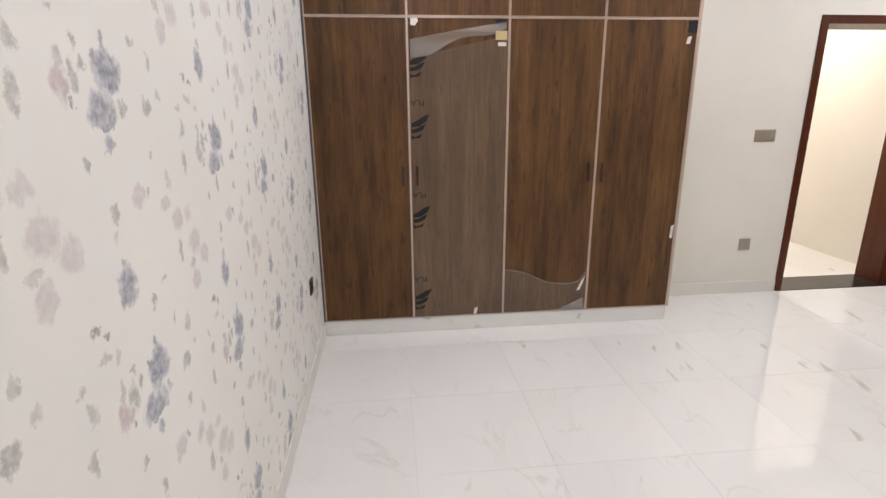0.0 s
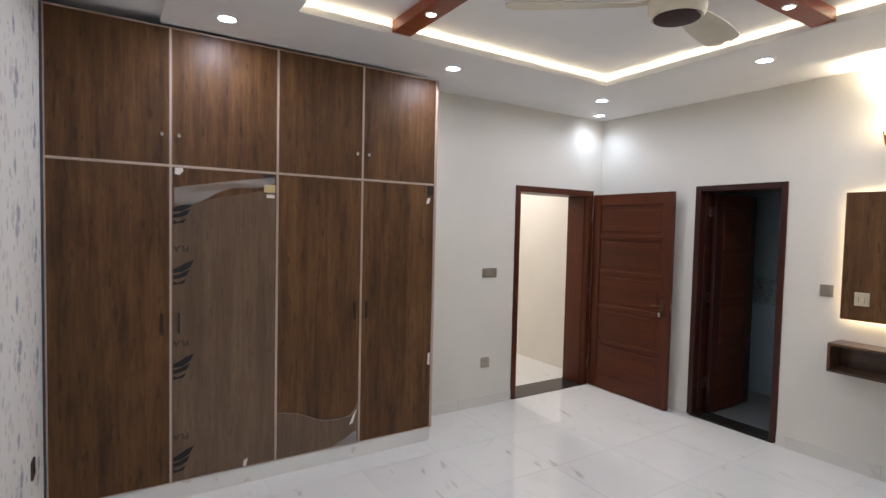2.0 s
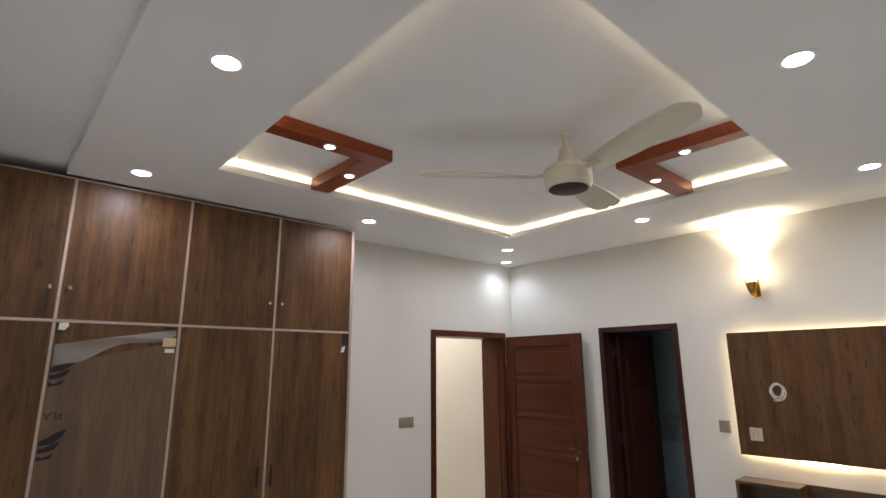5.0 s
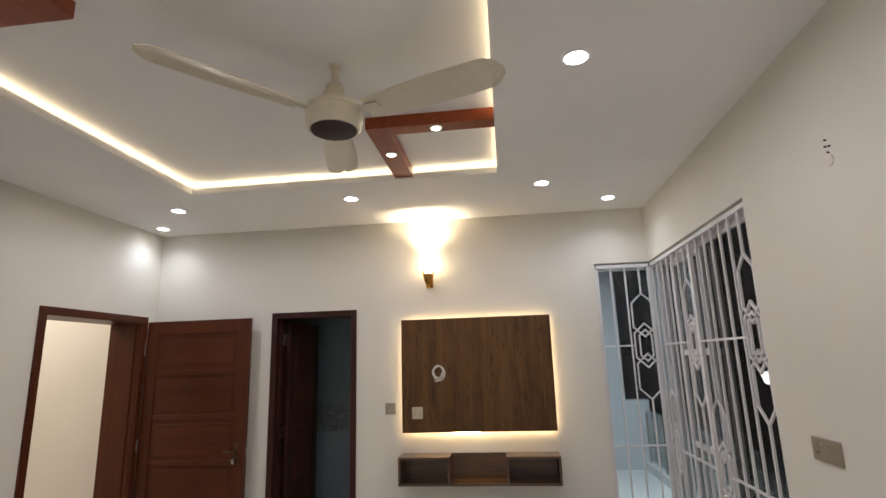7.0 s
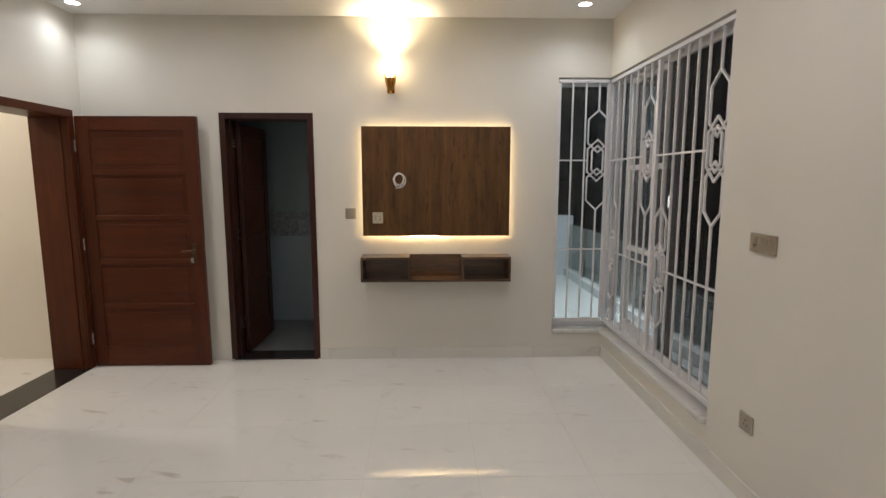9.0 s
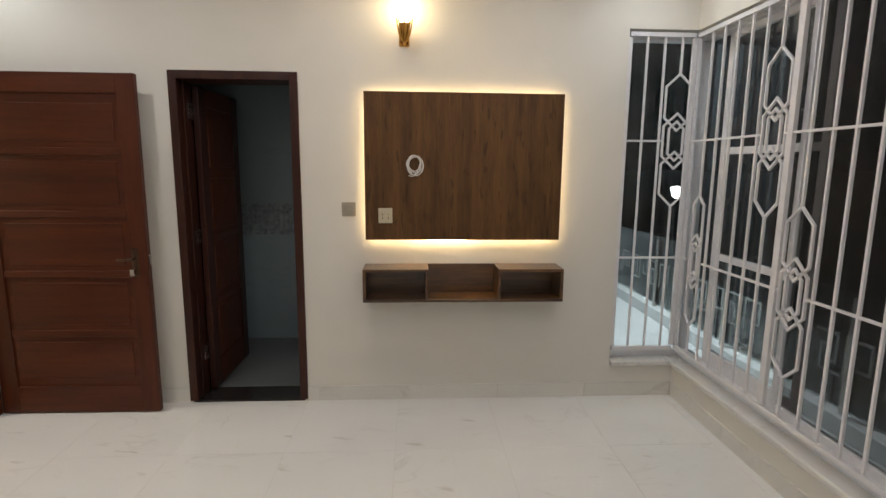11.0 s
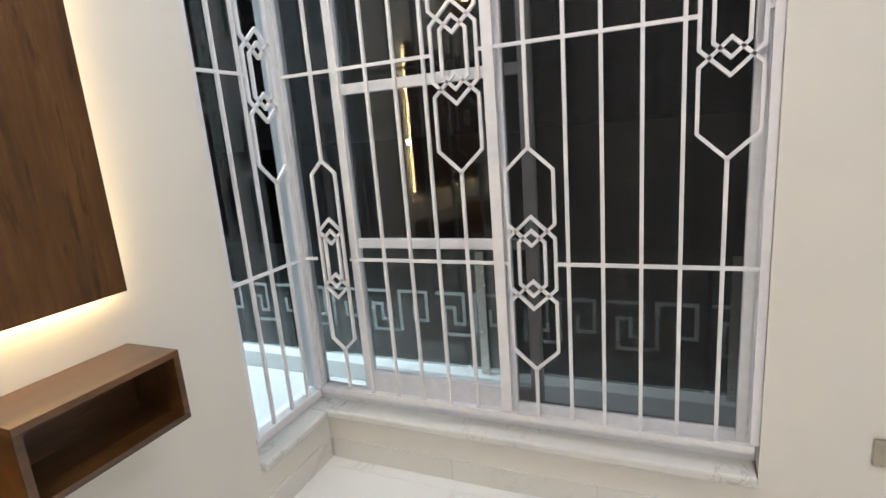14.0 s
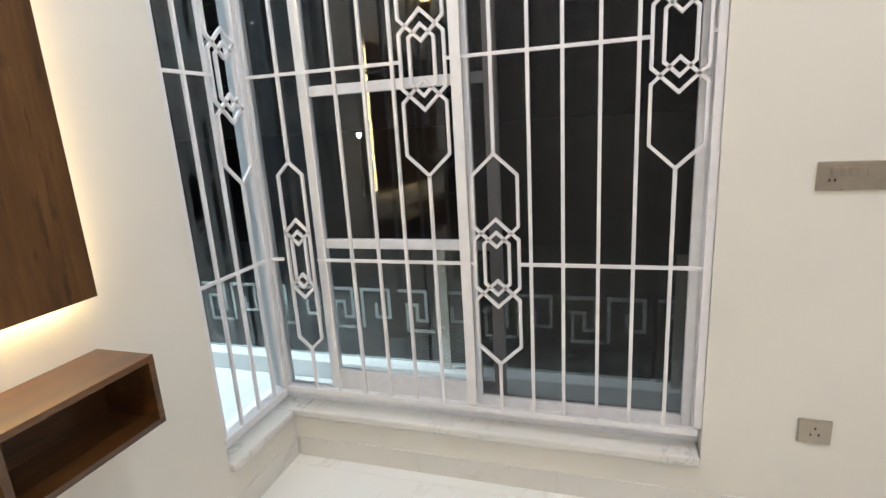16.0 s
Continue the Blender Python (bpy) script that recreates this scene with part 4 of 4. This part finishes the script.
# ---- ceiling lights ----
first = None
RING_AT = [(0.765, 0.46, ZP), (2.275, 0.46, ZP), (3.79, 0.50, ZP), (0.745, 1.83, ZP), (3.85, 1.868, ZP), (0.774, 3.234, ZP), (2.296, 3.235, ZP), (3.858, 3.223, ZP), (4.485, 3.79, ZC), (4.40, -0.062, ZC)]


def downlight(x, y, z, r, led, label, group):
    at = thing("ceiling_light", (x, y, z), label, "ceiling light", group)
    part("bezel", lathe([(r * 0.82, -0.004), (r * 1.0, -0.007), (r * 1.16, -0.004), (r * 1.2, 0.0), (r * 0.82, 0.0)], (x, y, z), 36), CEIL, at, "white rim", True)
    part("diffuser", lathe([(r * 0.9, -0.0035), (r * 0.88, -0.0055), (r * 0.4, -0.0075), (0.004, -0.008)], (x, y, z), 32), led, at, "glowing diffuser", True)
    return at


for x, y, z in RING_AT:
    if first is None:
        first = downlight(x, y, z, 0.053, LED_COOL, "round recessed cool-white ceiling downlight, lit", "ceiling downlights")
    else:
        copy_thing(first, Matrix.Translation((x, y, z)))
    if z == ZC:
        lamp("corner_downlight", "SPOT", Matrix.Translation((x, y, z - 0.012)), CORNER_W, CORNER, 0.05, 150)
    else:
        lamp("downlight", "AREA", Matrix.Translation((x, y, z - 0.012)), DOWNLIGHT_W, COOL, 0.08)

ZL = ZP + 0.012
beams = []
for rows, lab in ((((REC[0], 1.765, 2.215, 2.312), (1.640, 1.765, 2.312, REC[3])), "cherry wood ceiling bracket with two small lamps"),
                  (((2.785, REC[1], 1.352, 1.470), (2.785, 2.880, REC[2], 1.352)), "cherry wood ceiling bracket with two small lamps")):
    at = thing("ceiling_beam", (rows[0][0], rows[0][2], ZL), lab, "ceiling beam", "wooden ceiling brackets")
    for a, b, c, d in rows:
        part("arm", boxes((a, b, c, d, ZL, ZT), bevel=0.002), BEAM_WOOD, at)
firsts = None
for x, y in ((1.405, 2.258), (1.697, 2.543), (2.830, 1.102), (3.132, 1.407)):
    if firsts is None:
        firsts = downlight(x, y, ZL, 0.028, LED_WARM, "small lit spotlight set in a wooden bracket", "bracket spotlights")
    else:
        copy_thing(firsts, Matrix.Translation((x, y, ZL)))
    lamp("bracket_spot", "AREA", Matrix.Translation((x, y, ZL - 0.012)), SPOT_W, (1.0, 0.93, 0.82), 0.05)

cove = thing("cove_light", (2.245, 0.75, ZP + LIP), "warm LED strip hidden round the ceiling recess", "LED strip")
o = 0.03
zc0, zc1 = ZP + LIP + 0.0005, ZP + LIP + 0.006
for row in ((REC[0] - o, REC[1] + o, REC[2] - o - 0.006, REC[2] - o + 0.006), (REC[0] - o, REC[1] + o, REC[3] + o - 0.006, REC[3] + o + 0.006),
            (REC[0] - o - 0.006, REC[0] - o + 0.006, REC[2] - o + 0.006, REC[3] + o - 0.006), (REC[1] + o - 0.006, REC[1] + o + 0.006, REC[2] - o + 0.006, REC[3] + o - 0.006)):
    part("led_strip", boxes((*row, zc0, zc1)), COVE_LED, cove)

# ---- ceiling fan ----
FXc, FYc = 2.295, 1.466
fan = thing("ceiling_fan", (FXc, FYc, ZT), "cream three-blade ceiling fan at rest", "ceiling fan")
part("canopy", lathe([(0.027, 0.0), (0.026, -0.010), (0.020, -0.016), (0.0162, -0.019)], (FXc, FYc, ZT), 32), FAN, fan, "", True)
part("rod", lathe([(0.016, -0.016), (0.016, -0.10)], (FXc, FYc, ZT), 16), FAN, fan, "", True)
part("bell", lathe([(0.017, 2.842), (0.031, 2.840), (0.036, 2.832), (0.047, 2.782), (0.054, 2.772), (0.060, 2.757), (0.064, 2.743)], (FXc, FYc, 0), 40), FAN, fan, "", True)
part("motor", lathe([(0.06, 2.744), (0.100, 2.741), (0.114, 2.732), (0.119, 2.720), (0.119, 2.712), (0.1165, 2.709), (0.1165, 2.704), (0.119, 2.701), (0.119, 2.664), (0.114, 2.642), (0.104, 2.630), (0.098, 2.630)], (FXc, FYc, 0), 48), FAN, fan, "cream enamelled motor", True)
part("cap", lathe([(0.097, 2.6305), (0.094, 2.625), (0.05, 2.621), (0.004, 2.620)], (FXc, FYc, 0), 48), FAN_EYE, fan, "dark brown round cap", True)
for ang in (14.5, 136.5, 254.8):
    bm = bmesh.new()
    loops = []
    N = 18
    for i in range(N + 1):
        s = i / N
        r = 0.155 + 0.585 * s
        w = 0.052 + 0.028 * math.sin(min(1, s * 1.5) * math.pi / 2) if s < 0.86 else 0.080 * math.sqrt(max(0.02, 1 - ((s - 0.86) / 0.145) ** 2))
        tw = -radians(15 - 5 * s)
        loop = []
        for j in range(7):
            c = (j / 6 - 0.5) * 2
            loop.append((r, c * w, 0.03 * s + c * w * math.tan(tw) - 0.012 * c * c))
        loops.append(loop)
    m = pose(FXc, FYc, 2.706, 0, 0, ang)
    top = [[bm.verts.new(m @ Vector((x, y, z + 0.002))) for x, y, z in l] for l in loops]
    low = [[bm.verts.new(m @ Vector((x, y, z - 0.002))) for x, y, z in l] for l in loops]
    for g in (top, low):
        for a, b in zip(g, g[1:]):
            for j in range(6):
                bm.faces.new((a[j], a[j + 1], b[j + 1], b[j]))
    rim_t = [l[0] for l in top] + top[-1][1:] + [l[6] for l in top[-2::-1]] + top[0][5:0:-1]
    rim_l = [l[0] for l in low] + low[-1][1:] + [l[6] for l in low[-2::-1]] + low[0][5:0:-1]
    for i in range(len(rim_t)):
        k = (i + 1) % len(rim_t)
        bm.faces.new((rim_t[i], rim_t[k], rim_l[k], rim_l[i]))
    bl = part("blade", bm, FAN, fan, "broad cream blade", True)
    bm = boxes((0.118, 0.215, -0.022, 0.022, -0.008, -0.003), bevel=0.002)
    for v in bm.verts:
        v.co = m @ v.co
    part("blade_iron", bm, FAN, bl, "cream blade bracket")

# ---- lamps of the corridor and the balcony ----
for at, w, col, lab in (((3.9, 5.3, 3.0), HALL_W, (1.0, 0.93, 0.82), "round warm corridor ceiling light, lit"), ((6.2, -0.65, 3.1), BALCONY_W, (0.80, 0.92, 1.0), "round cool balcony ceiling light, lit")):
    downlight(*at, 0.09, LED_WARM, lab, "")
    lamp("round_light", "AREA", Matrix.Translation((at[0], at[1], at[2] - 0.014)), w, col, 0.18)

# ---- floor tiles ----
floor = bpy.data.objects["floor"]
P, GX, GYT, GAP = 0.61, 4.113, 0.262, 0.0017
xs = [XW] + [GX + P * i for i in range(-8, 3) if XW + 0.01 < GX + P * i < XE - 0.01] + [XE]
ys = [YS] + [GYT + P * i for i in range(-3, 9) if YS + 0.01 < GYT + P * i < YN - 0.01] + [YN]
shared = {}
for x0, x1 in zip(xs, xs[1:]):
    for y0, y1 in zip(ys, ys[1:]):
        key = (round(x1 - x0, 3), round(y1 - y0, 3))
        if key not in shared:
            shared[key] = finish("tile", boxes((-key[0] / 2 + GAP / 2, key[0] / 2 - GAP / 2, -key[1] / 2 + GAP / 2, key[1] / 2 - GAP / 2, -0.008, 0.0)), TILE)
        t = new("tile", shared[key])
        t.parent = floor
        t.location = ((x0 + x1) / 2, (y0 + y1) / 2, 0)
